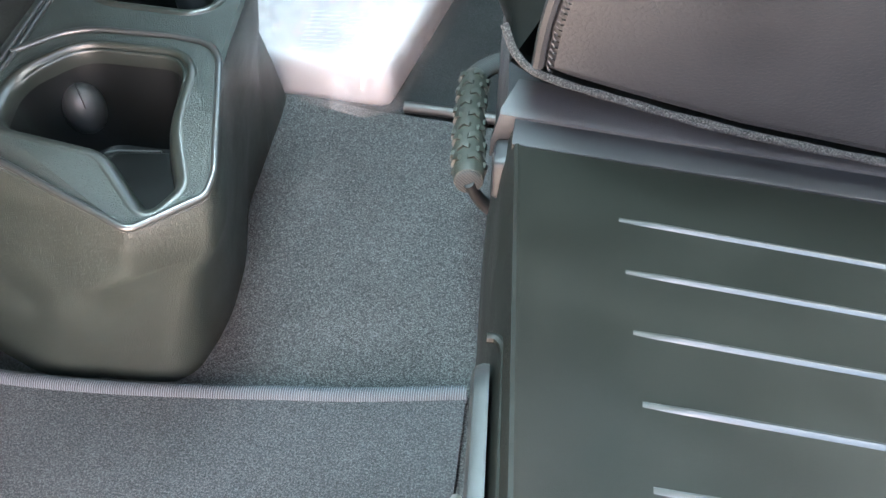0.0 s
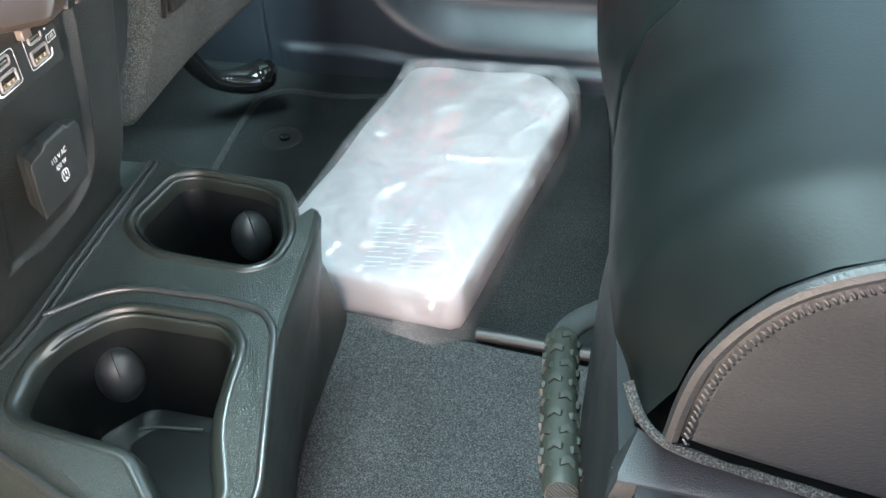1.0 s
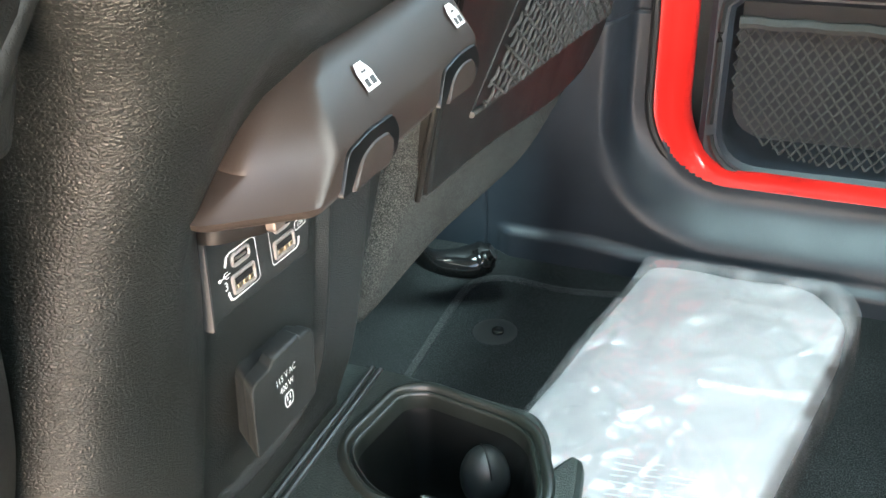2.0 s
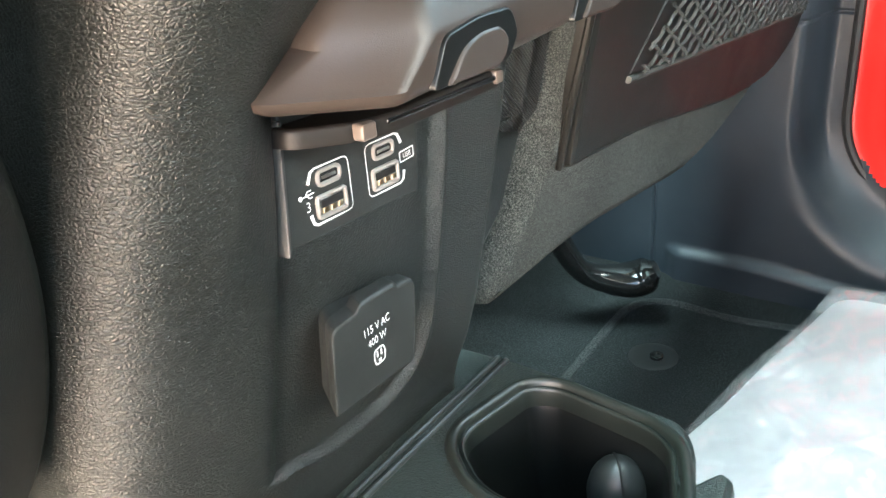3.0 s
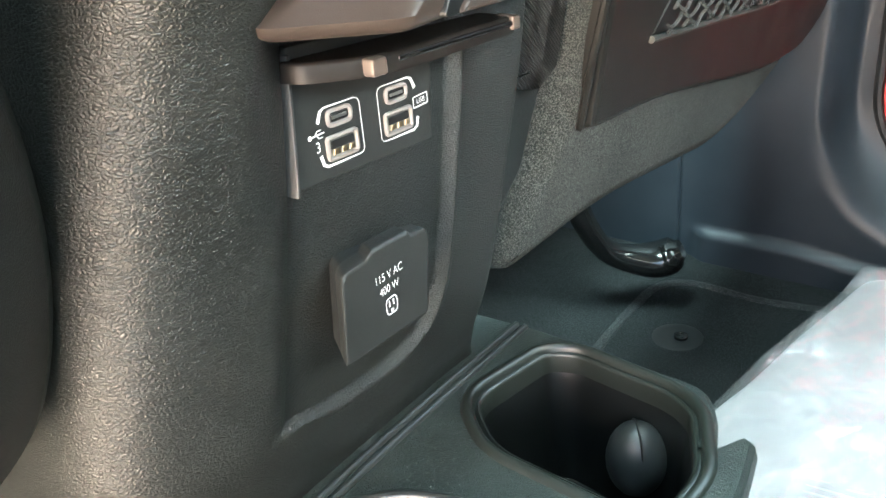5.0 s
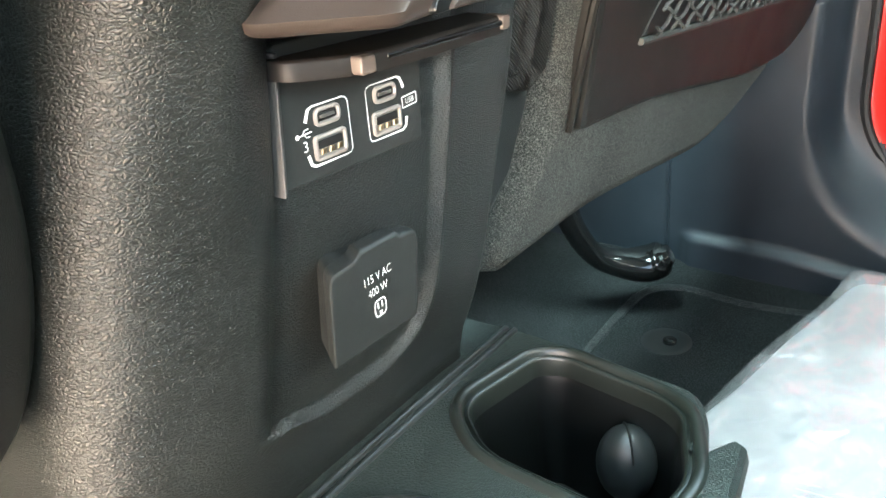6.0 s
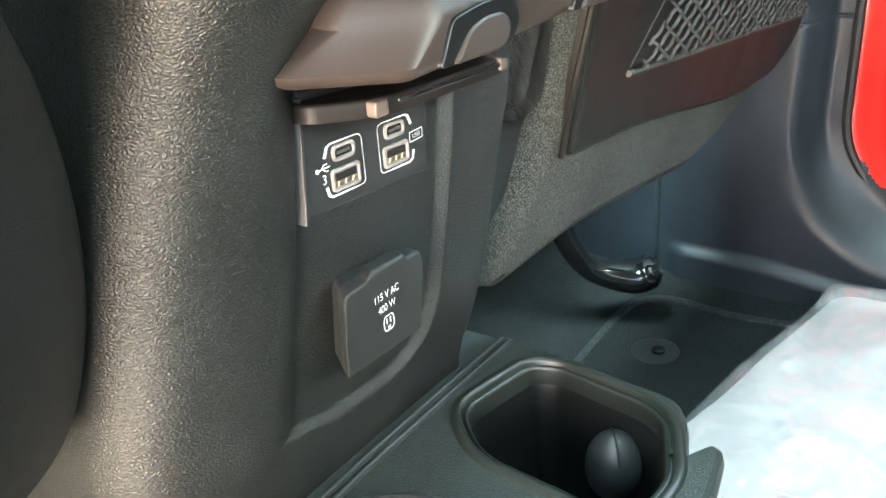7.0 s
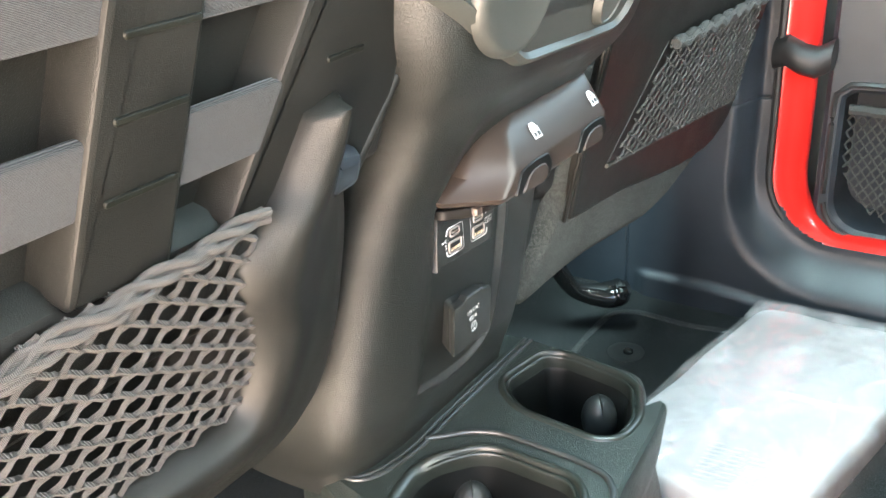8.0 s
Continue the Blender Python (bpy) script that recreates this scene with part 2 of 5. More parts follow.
def finish(bm, angle=38):
    bmesh.ops.recalc_face_normals(bm, faces=bm.faces)
    bmesh.ops.triangulate(bm, faces=[f for f in bm.faces if len(f.verts) > 4], ngon_method="BEAUTY")
    me = bpy.data.meshes.new("mesh")
    bm.to_mesh(me)
    bm.free()
    me.shade_smooth()
    me.set_sharp_from_angle(angle=radians(angle))
    return me


def part(name, bm, material, parent, label="", angle=38):
    """One mesh under a thing or a part; its vertices are given in the world."""
    me = finish(bm, angle)
    me.materials.append(material)
    ob = new(name, me)
    if parent:
        ob.parent = parent
        home = Matrix.Identity(4) if parent.data else Matrix.Translation(parent.location)
        ob.matrix_parent_inverse = home.inverted()
    return tagged(ob, label)


def solo(name, bm, material, label, category, kind="", angle=38, group=""):
    """A thing that is one mesh."""
    me = finish(bm, angle)
    me.materials.append(material)
    return tagged(new(name, me), label, category, group, kind)


def rounded(corners, radius, steps=6):
    """A closed 2D outline with rounded corners; radius: one number or one for each corner."""
    out, n = [], len(corners)
    for i, c in enumerate(corners):
        r = radius[i] if isinstance(radius, (list, tuple)) else radius
        a, b, d = Vector(corners[i - 1]), Vector(c), Vector(corners[(i + 1) % n])
        u, v = (a - b), (d - b)
        lu, lv = u.length, v.length
        u, v = u / lu, v / lv
        r = min(r, 0.45 * lu, 0.45 * lv)
        if r < 1e-6:
            out.append(tuple(b))
            continue
        p, q = b + u * r, b + v * r
        for k in range(steps + 1):
            t = k / steps
            out.append(tuple((1 - t) ** 2 * p + 2 * t * (1 - t) * b + t * t * q))
    return out


def resample(loop, count):
    pts = [Vector(p) for p in loop]
    n = len(pts)
    run = [0.0]
    for i in range(n):
        run.append(run[-1] + (pts[(i + 1) % n] - pts[i]).length)
    out, j = [], 0
    for k in range(count):
        s = run[-1] * k / count
        while run[j + 1] < s:
            j += 1
        t = (s - run[j]) / max(run[j + 1] - run[j], 1e-9)
        out.append(tuple(pts[j].lerp(pts[(j + 1) % n], t)))
    return out


def inset(loop, d):
    """Moves a closed 2D loop inwards by d (a positive d shrinks it)."""
    pts = [Vector(p) for p in loop]
    n = len(pts)
    area = sum(pts[i].x * pts[(i + 1) % n].y - pts[(i + 1) % n].x * pts[i].y for i in range(n))
    s = 1 if area > 0 else -1
    out = []
    for i in range(n):
        t = pts[(i + 1) % n] - pts[i - 1]
        t.normalize()
        out.append((pts[i].x - s * t.y * d, pts[i].y + s * t.x * d))
    return out


def ring(bm, points):
    return [bm.verts.new(p) for p in points]


def bridge(bm, a, b, closed=True):
    n = len(a)
    for i in range(n if closed else n - 1):
        j = (i + 1) % n
        bm.faces.new((a[i], a[j], b[j], b[i]))


def loft(bm, rings, cap_first=False, cap_last=False, closed=True):
    made = [ring(bm, r) for r in rings]
    for a, b in zip(made, made[1:]):
        bridge(bm, a, b, closed)
    if cap_first:
        bm.faces.new(made[0])
    if cap_last:
        bm.faces.new(made[-1])
    return made


def sheet(bm, rows):
    return loft(bm, rows, closed=False)


def tube(bm, path, radius, segments=8, caps=True, flat=1.0, up=(0, 0, 1)):
    """A round or flattened tube along a path; radius: a number or one for each point."""
    pts = [Vector(p) for p in path]
    rings = []
    for i, p in enumerate(pts):
        t = pts[min(i + 1, len(pts) - 1)] - pts[max(i - 1, 0)]
        t.normalize()
        side = t.cross(Vector(up))
        if side.length < 1e-4:
            side = t.cross(Vector((1, 0, 0)))
        side.normalize()
        top = side.cross(t)
        r = radius[i] if isinstance(radius, (list, tuple)) else radius
        rings.append([tuple(p + side * (r * math.cos(a)) + top * (r * flat * math.sin(a))) for a in (2 * math.pi * k / segments for k in range(segments))])
    loft(bm, rings, caps, caps)


def smooth_path(points, steps=6):
    """A Catmull-Rom curve through the points."""
    p = [Vector(q) for q in points]
    p = [p[0] * 2 - p[1], *p, p[-1] * 2 - p[-2]]
    out = []
    for i in range(1, len(p) - 2):
        for k in range(steps):
            t = k / steps
            out.append(tuple(0.5 * (2 * p[i] + (p[i + 1] - p[i - 1]) * t + (2 * p[i - 1] - 5 * p[i] + 4 * p[i + 1] - p[i + 2]) * t * t + (3 * p[i] - p[i - 1] - 3 * p[i + 1] + p[i + 2]) * t ** 3)))
    out.append(tuple(p[-2]))
    return out


def slab(bm, outline, to_world, low, high, edge=0.002):
    """A plate with softened edges: a 2D outline carried into the world by to_world(u, v, w)."""
    small = inset(outline, edge)
    loft(bm, [[to_world(u, v, low) for u, v in outline], [to_world(u, v, high - edge) for u, v in outline],
              [to_world(u, v, high - edge * 0.3) for u, v in inset(outline, edge * 0.35)], [to_world(u, v, high) for u, v in small],
              [to_world(u, v, high) for u, v in inset(outline, edge * 1.03)]], True, True)


def block(bm, x0, x1, y0, y1, z0, z1, r=0.003):
    slab(bm, rounded([(x0, y0), (x1, y0), (x1, y1), (x0, y1)], r * 1.5, 3), lambda u, v, w: (u, v, w), z0, z1, r)


def ball(bm, centre, size, rings=10, segments=18):
    m = Matrix.Translation(centre) @ Matrix.Diagonal((*size, 1))
    bmesh.ops.create_uvsphere(bm, u_segments=segments, v_segments=rings, radius=1, matrix=m)


def lerp_table(table, z):
    """Smooth interpolation in a small table of (z, value)."""
    if z <= table[0][0]:
        return table[0][1]
    for (a, u), (b, v) in zip(table, table[1:]):
        if z <= b:
            t = (z - a) / (b - a)
            return u + (v - u) * t
    return table[-1][1]


def lettering(text, size, place, material, parent, name="print"):
    """Flat printed letters from the built-in font, at a pose."""
    cu = bpy.data.curves.new("letters", "FONT")
    cu.body, cu.size, cu.align_x, cu.align_y = text, size, "CENTER", "CENTER"
    cu.offset = -size * 0.004
    tmp = bpy.data.objects.new("letters", cu)
    me = bpy.data.meshes.new_from_object(tmp)
    bpy.data.objects.remove(tmp)
    me.transform(place)
    bm = bmesh.new()
    bm.from_mesh(me)
    bpy.data.meshes.remove(me)
    return part(name, bm, material, parent)

# ---------------------------------------------------------------- the cabin
def flat_sheet(x0, x1, y0, y1, z, nx=40, ny=40, rough=0.0):
    bm = bmesh.new()
    sheet(bm, [[(x0 + (x1 - x0) * i / nx, y0 + (y1 - y0) * j / ny,
                 z + rough * noise.noise(Vector((i * 0.35, j * 0.35, 0)))) for j in range(ny + 1)] for i in range(nx + 1)])
    return bm


bm = bmesh.new()
block(bm, -0.95, 1.258, -0.52, 0.80, -0.06, 0.0, 0.004)
solo("floor", bm, SHADED_CARPET, "moulded carpet of the car floor, darkened in colour for shade", "floor", "structure")
ground = solo("ground", flat_sheet(-30, 30, -30, 30, -0.55), EARTH, "tan ground outside the car", "ground", "structure")
def frame_wall(to_world, u0, u1, v0, v1, a0, a1, b0, b1, thick):
    """A wall with a rectangular opening that goes through it."""
    bm = bmesh.new()
    outer = [(u0, v0), (u1, v0), (u1, v1), (u0, v1)]
    hole = [(a0, b0), (a1, b0), (a1, b1), (a0, b1)]
    loft(bm, [[to_world(u, v, 0) for u, v in outer], [to_world(u, v, thick) for u, v in outer], [to_world(u, v, thick) for u, v in hole], [to_world(u, v, 0) for u, v in hole], [to_world(u, v, 0) for u, v in outer]])
    bmesh.ops.remove_doubles(bm, verts=bm.verts, dist=1e-5)
    return bm


# unseen roof and walls shut out the sky; the roof hole is added
solo("ceiling", frame_wall(lambda u, v, w: (u, v, 1.22 + w), -0.985, 1.31, -0.73, 0.885, -0.23, 0.31, -0.22, 0.32, 0.04), LINER, "unseen grey headliner with a hole added for the overhead lamp", "ceiling", "structure")
solo("wall_rear", frame_wall(lambda u, v, w: (1.26 + w, u, v), -0.70, 0.86, 0.0, 1.23, -0.45, 0.55, 0.76, 1.12, 0.04), LINER, "grey rear wall with the rear window opening", "wall", "structure")
solo("wall_far", frame_wall(lambda u, v, w: (u, 0.842 + w, v), 0.0, 1.29, -0.05, 1.232, 0.12, 0.88, 0.74, 1.10, 0.03), LINER, "grey far side of the cabin with the rear window opening", "wall", "structure")
solo("wall_far_front", frame_wall(lambda u, v, w: (u, 0.842 + w, v), -0.95, -0.0005, -0.05, 1.232, -0.88, -0.12, 0.71, 1.15, 0.03), LINER, "grey far side of the cabin with the front window opening", "wall", "structure")
solo("wall_front", frame_wall(lambda u, v, w: (-0.985 + w, u, v), -0.74, 0.88, -0.05, 1.235, -0.58, 0.74, 0.79, 1.17, 0.05), SEAL, "dark front end of the cabin with the windshield opening", "wall", "structure")
bm = bmesh.new()
block(bm, -0.96, -0.12, -0.715, -0.665, -0.05, 1.235, 0.004)
solo("wall_near", bm, LINER, "front door side of the cabin beside the open rear door", "wall", "structure")

# far side: slate trim of the pillar and sill round the door opening
XA, ZA, RA = 0.060, 0.088, 0.090


def opening(x, z):
    """Distance outside the rounded door opening."""
    qx, qz = XA + RA - x, ZA + RA - z
    if qx > 0 and qz > 0:
        return math.hypot(qx, qz) - RA
    return max(qx, qz) - RA


def smoothstep(a, b, t):
    t = min(1, max(0, (t - a) / (b - a)))
    return t * t * (3 - 2 * t)


def trim_depth(x, z):
    d = opening(x, z)
    qx, qz = XA + RA - x, ZA + RA - z
    side = smoothstep(-0.2, 0.9, (qx - qz) / max(0.02, math.hypot(qx, qz)))
    y = 0.640 + 0.048 * (side * (1 - smoothstep(0.020, 0.040, d)) + (1 - side) * (1 - smoothstep(0.0, 0.055, d)) * 0.8)
    y += 0.012 * smoothstep(0.10, 0.30, z)
    # the step along the floor
    y -= 0.010 * (1 - smoothstep(0.027, 0.036, z + 0.008 * smoothstep(0.0, 0.1, x))) * smoothstep(-0.092, -0.070, x)
    # seams
    y += 0.003 * math.exp(-((x + 0.102) / 0.0015) ** 2)
    y += 0.003 * math.exp(-((z - 0.262) / 0.0015) ** 2) * smoothstep(0.0, 0.02, x)
    return y


bm = bmesh.new()
xs = [-0.9 + 0.04 * i for i in range(19)] + [-0.17 + 0.005 * i for i in range(13)] + [-0.107 + 0.001 * i for i in range(11)] + [-0.094 + 0.0035 * i for i in range(100)] + [0.27 + 0.04 * i for i in range(24)]
zs = [-0.01 + 0.0035 * i for i in range(76)] + [0.2575 + 0.001 * i for i in range(9)] + [0.270 + 0.006 * i for i in range(40)] + [0.53 + 0.05 * i for i in range(4)]
grid = [[bm.verts.new((x, trim_depth(x, z), z)) for z in zs] for x in xs]
for i in range(len(xs) - 1):
    for j in range(len(zs) - 1):
        if opening(xs[i], zs[j]) > -0.004:
            bm.faces.new((grid[i][j], grid[i + 1][j], grid[i + 1][j + 1], grid[i][j + 1]))
bmesh.ops.delete(bm, geom=[v for v in bm.verts if not v.link_faces], context="VERTS")
solo("trim", bm, TRIM, "slate grey moulded trim of the door pillar and sill", "trim", "structure", 60)


def rim_path(d, y, top=1.0, back=1.0):
    """A line at the distance d inside the edge of the door opening; it stays lower along the sill."""
    low = 0.33 * d
    pts = [(XA + d, y, ZA + RA + (top - ZA - RA) * (1 - k / 12)) for k in range(12)]
    for k in range(21):
        a = math.pi + math.pi / 2 * k / 20
        pts.append((XA + RA + (RA - d) * math.cos(a), y, ZA + RA + (RA - low) * math.sin(a)))
    pts += [(XA + RA + (back - XA - RA) * k / 12, y, ZA + low) for k in range(1, 13)]
    return pts


bm = bmesh.new()
profile = [(-0.002, 0.705), (0.000, 0.690), (0.004, 0.684), (0.009, 0.685), (0.014, 0.689), (0.020, 0.692), (0.028, 0.696), (0.034, 0.703), (0.036, 0.712), (0.036, 0.718)]
sheet(bm, [rim_path(d, y) for d, y in profile])
solo("door_frame", bm, RED, "glossy red painted body flange round the rear door opening", "door frame", "structure", 60)
bm = bmesh.new()
tube(bm, rim_path(-0.001, 0.684), 0.0042, 8)
solo("door_seal", bm, SEAL, "black rubber seal along the red door flange", "door seal", "structure")

# ---------------------------------------------------------------- the far rear door, closed
door = thing("car_door", "closed rear door with charcoal inner panel and net map pocket", "car door", (0.4, 0.79, 0.09))
bm = bmesh.new()
block(bm, 0.07, 1.05, 0.795, 0.84, 0.06, 0.62, 0.004)
part("door_skin", bm, SATIN, door)
DX0, DZ0 = 0.130, 0.108


def door_world(u, v, w):
    return (u, 0.795 - w, v)


bm = bmesh.new()
outer = resample(rounded([(0.107, 0.078), (1.0, 0.082), (1.0, 0.60), (0.107, 0.60)], [0.05, 0.02, 0.02, 0.02], 8), 120)
hole = resample(rounded([(DX0, DZ0 - 0.004), (0.62, DZ0), (0.62, 0.272), (DX0, 0.272)], [0.045, 0.04, 0.01, 0.01], 8), 120)


def nearest_start(loop, other):
    k = min(range(len(loop)), key=lambda i: (loop[i][0] - other[0][0]) ** 2 + (loop[i][1] - other[0][1]) ** 2)
    return loop[k:] + loop[:k]


hole = nearest_start(hole, outer)
loft(bm, [[door_world(u, v, 0.0) for u, v in outer], [door_world(u, v, 0.078) for u, v in outer], [door_world(u, v, 0.084) for u, v in inset(outer, 0.006)],
          [door_world(u, v, 0.084) for u, v in inset(hole, -0.006)], [door_world(u, v, 0.078) for u, v in inset(hole, -0.001)], [door_world(u, v, 0.004) for u, v in hole]], False, True)
part("inner_panel", bm, TRIM, door)
bm = bmesh.new()
tube(bm, [door_world(u, v, 0.085) for u, v in inset(hole, -0.012)[:]] , 0.0035, 6, False)
part("pocket_rim", bm, SATIN, door)
bm = bmesh.new()
slab(bm, rounded([(0.225, 0.080), (0.247, 0.080), (0.247, 0.091), (0.225, 0.091)], 0.003, 3), door_world, 0.08, 0.092, 0.002)
part("clip", bm, SOCKET, door)


def net(bm, to_world, u0, u1, v0, v1, du, dv, r, inside, sag=0.0, steps=3):
    """Diamond netting: two families of wavy cords that meet at the knots."""
    rows = int((v1 - v0) / dv)
    cols = int((u1 - u0) / du)
    for fam in (1, -1):
        for c in range(-rows - 1, cols + rows + 2):
            run = []
            for k in range(rows * steps + 1):
                f = k / steps
                v = v0 + f * dv
                zig = f - math.floor(f)
                base = math.floor(f)
                lean = (base % 2) + zig * (1 if base % 2 == 0 else -1)
                u = u0 + c * du + fam * (lean - 0.5) * du * 0.5 + (du * 0.5 if fam < 0 else 0)
                ok = inside(u, v)
                if ok:
                    w = r * (1.0 + 0.4 * math.sin(f * math.pi * 2 + fam)) + sag * math.sin(math.pi * (v - v0) / (v1 - v0))
                    run.append(to_world(u, v, w))
                if (not ok or k == rows * steps) and len(run) > 1:
                    tube(bm, run, r, 4, False)
                if not ok:
                    run = []


bm = bmesh.new()
net(bm, door_world, DX0, 0.62, DZ0 + 0.002, 0.250, 0.011, 0.0075, 0.0013, lambda u, v: opening(u - (DX0 - XA) + 0.0, v - (DZ0 - ZA)) < -0.002 and u < 0.61, 0.0)
for ob_vert in bm.verts:
    ob_vert.co.y -= 0.070
part("net_pocket", bm, CORD_BLACK, door, "black diamond netting")
bm = bmesh.new()
tube(bm, [door_world(DX0 + 0.004 + 0.48 * k / 30, 0.252 + 0.001 * math.sin(k * 2.1), 0.076) for k in range(31)], 0.006, 6)
part("net_hem", bm, CORD_BLACK, door)
bm = bmesh.new()
slab(bm, rounded([(0.19, 0.30), (0.75, 0.30), (0.75, 0.40), (0.19, 0.40)], 0.03, 6), door_world, 0.08, 0.115, 0.015)
part("armrest", bm, SATIN, door)

# strap that limits the door, round the red flange
bm = bmesh.new()
loft(bm, [[(0.052 + 0.016 * t, 0.690 + 0.05 * math.sin(a) * 0.35 - 0.012 * math.sin(math.pi * t / 4), 0.318 + 0.018 * math.cos(a) + 0.006 * math.sin(t * 1.7)) for a in (2 * math.pi * k / 14 for k in range(14))] for t in range(5)], True, True)
solo("door_strap", bm, SEAL, "black rubber door check strap wrapped round the red flange", "strap")

# ---------------------------------------------------------------- carpets of the near side
bm = bmesh.new()
out = rounded([(0.05, -0.52), (0.34, -0.52), (0.34, 0.205), (0.30, 0.212), (0.20, 0.222), (0.125, 0.236), (0.05, 0.24)], 0.008, 4)
slab(bm, out, lambda u, v, w: (u, v, w), -0.01, 0.0085, 0.0045)
solo("carpet", bm, CARPET, "charcoal speckled carpet over the floor tunnel", "carpet", "structure")
bm = bmesh.new()
tube(bm, smooth_path([(0.222, 0.226, 0.0105), (0.26, 0.223, 0.011), (0.30, 0.219, 0.011), (0.34, 0.215, 0.011)]), 0.0055, 10)
solo("carpet_edge", bm, SEAL, "black edge strip of the tunnel carpet", "trim", "structure")

mat = thing("floor_mat", "grey carpet floor mat with a stitched bound edge", "floor mat", (0.1, -0.3, 0.0085))
edge = smooth_path([(-0.16, -0.090, 0.0), (-0.08, -0.100, 0.0), (-0.012, -0.105, 0.0), (0.06, -0.104, 0.0), (0.129, -0.099, 0.0), (0.18, -0.094, 0.0), (0.24, -0.088, 0.0), (0.314, -0.077, 0.0)], 8)
bm = bmesh.new()
loft(bm, [[(x, y, 0.006) for x, y, z in edge], [(x, y - 0.002, 0.0185) for x, y, z in edge], [(x, -0.515, 0.0185) for x, y, z in edge]], closed=False)
part("mat_surface", bm, MAT_CARPET, mat)
bm = bmesh.new()
tube(bm, [(x, y, 0.0165) for x, y, z in edge], 0.0062, 10)
part("bound_edge", bm, BINDING, mat, "blue-grey stitched binding")

# ridge and anchor moulded in the far carpet
bm = bmesh.new()
tube(bm, smooth_path([(-0.088, 0.33, -0.001), (-0.090, 0.42, -0.001), (-0.093, 0.52, -0.001), (-0.088, 0.565, -0.001), (-0.060, 0.585, -0.001), (0.0, 0.582, -0.001), (0.06, 0.592, -0.001), (0.13, 0.612, -0.001)]), 0.0055, 8, True, 0.7)
solo("carpet_ridge", bm, HEM, "raised grey ridge moulded in the carpet", "trim", "structure")
anchor = thing("floor_anchor", "round black mat anchor sunk in the carpet", "anchor", (-0.038, 0.49, 0.0))
bm = bmesh.new()
loft(bm, [[(-0.038 + r * math.cos(a), 0.49 + r * math.sin(a), z) for a in (2 * math.pi * k / 24 for k in range(24))] for r, z in ((0.022, 0.0004), (0.020, 0.0010), (0.016, 0.0010), (0.012, 0.0006), (0.010, 0.0006))], False, True)
part("ring", bm, SEAL, anchor)
bm = bmesh.new()
loft(bm, [[(-0.035 + r * math.cos(a), 0.49 + r * math.sin(a), z) for a in (2 * math.pi * k / 16 for k in range(16))] for r, z in ((0.006, 0.0), (0.006, 0.0032), (0.0045, 0.0042), (0.003, 0.0042), (0.002, 0.003))], False, True)
part("stud", bm, GLOSS, anchor)

# ---------------------------------------------------------------- centre console
console = thing("center_console", "black grained rear console with cup holders, ports and switches", "console", (0.0, 0.06, 0.0))

# lower block with the two cup holders
TOP = 0.205


def top_z(x, y):
    return TOP - 0.022 * smoothstep(0.02, -0.10, y) * smoothstep(0.02, 0.15, x) - 0.006 * smoothstep(0.10, 0.18, y)


N = 160
crest = rounded([(-0.055, -0.036), (0.127, -0.1035), (0.1645, -0.073), (0.1655, -0.058), (0.1465, 0.030), (0.1415, 0.110), (0.1360, 0.139), (0.1290, 0.1425), (0.1205, 0.123), (0.1165, 0.150), (0.104, 0.1685), (0.016, 0.176), (-0.055, 0.172)],
                [0.01, 0.006, 0.006, 0.006, 0.02, 0.01, 0.005, 0.004, 0.003, 0.008, 0.014, 0.01, 0.004], 6)
foot = rounded([(-0.065, -0.060), (0.010, -0.090), (0.118, -0.090), (0.130, -0.030), (0.128, 0.023), (0.112, 0.080), (0.112, 0.120), (0.112, 0.145), (0.112, 0.170), (0.112, 0.205), (0.110, 0.238), (0.0, 0.240), (-0.065, 0.236)],
               [0.01, 0.02, 0.03, 0.02, 0.02, 0.02, 0.02, 0.02, 0.02, 0.01, 0.012, 0.01, 0.01], 6)
waist = [(a[0] * 0.62 + b[0] * 0.38, a[1] * 0.62 + b[1] * 0.38) for a, b in zip(crest, foot)]
low = [(a[0] * 0.25 + b[0] * 0.75, a[1] * 0.25 + b[1] * 0.75) for a, b in zip(crest, foot)]

lcup = [(0.033, -0.045), (0.026, -0.004), (0.054, 0.029), (0.114, 0.027), (0.1255, 0.014), (0.1265, -0.030), (0.1415, -0.0655), (0.131, -0.083), (0.0975, -0.0490)]
lcup_r = [0.012, 0.016, 0.014, 0.010, 0.012, 0.016, 0.005, 0.005, 0.010]
rcup = [(0.050, 0.084), (0.026, 0.104), (0.031, 0.157), (0.042, 0.163), (0.092, 0.155), (0.105, 0.146), (0.122, 0.108), (0.120, 0.086), (0.110, 0.079)]
rcup_r = [0.012, 0.012, 0.008, 0.008, 0.008, 0.008, 0.012, 0.008, 0.010]

bm = bmesh.new()
rings = [[(x, y, 0.0) for x, y in foot], [(x, y, 0.055) for x, y in low], [(x, y, 0.120) for x, y in waist], [(x, y, top_z(x, y) - 0.045) for x, y in [(a[0] * 0.88 + b[0] * 0.12, a[1] * 0.88 + b[1] * 0.12) for a, b in zip(crest, foot)]],
         [(x, y, top_z(x, y) - 0.007) for x, y in inset(crest, -0.0005)], [(x, y, top_z(x, y) - 0.002) for x, y in inset(crest, 0.0006)], [(x, y, top_z(x, y)) for x, y in inset(crest, 0.003)]]
made = loft(bm, rings)
edges = []
for rim in (made[-1],):
    edges += [bm.edges.get((rim[i], rim[(i + 1) % len(rim)])) for i in range(len(rim))]
cups = []
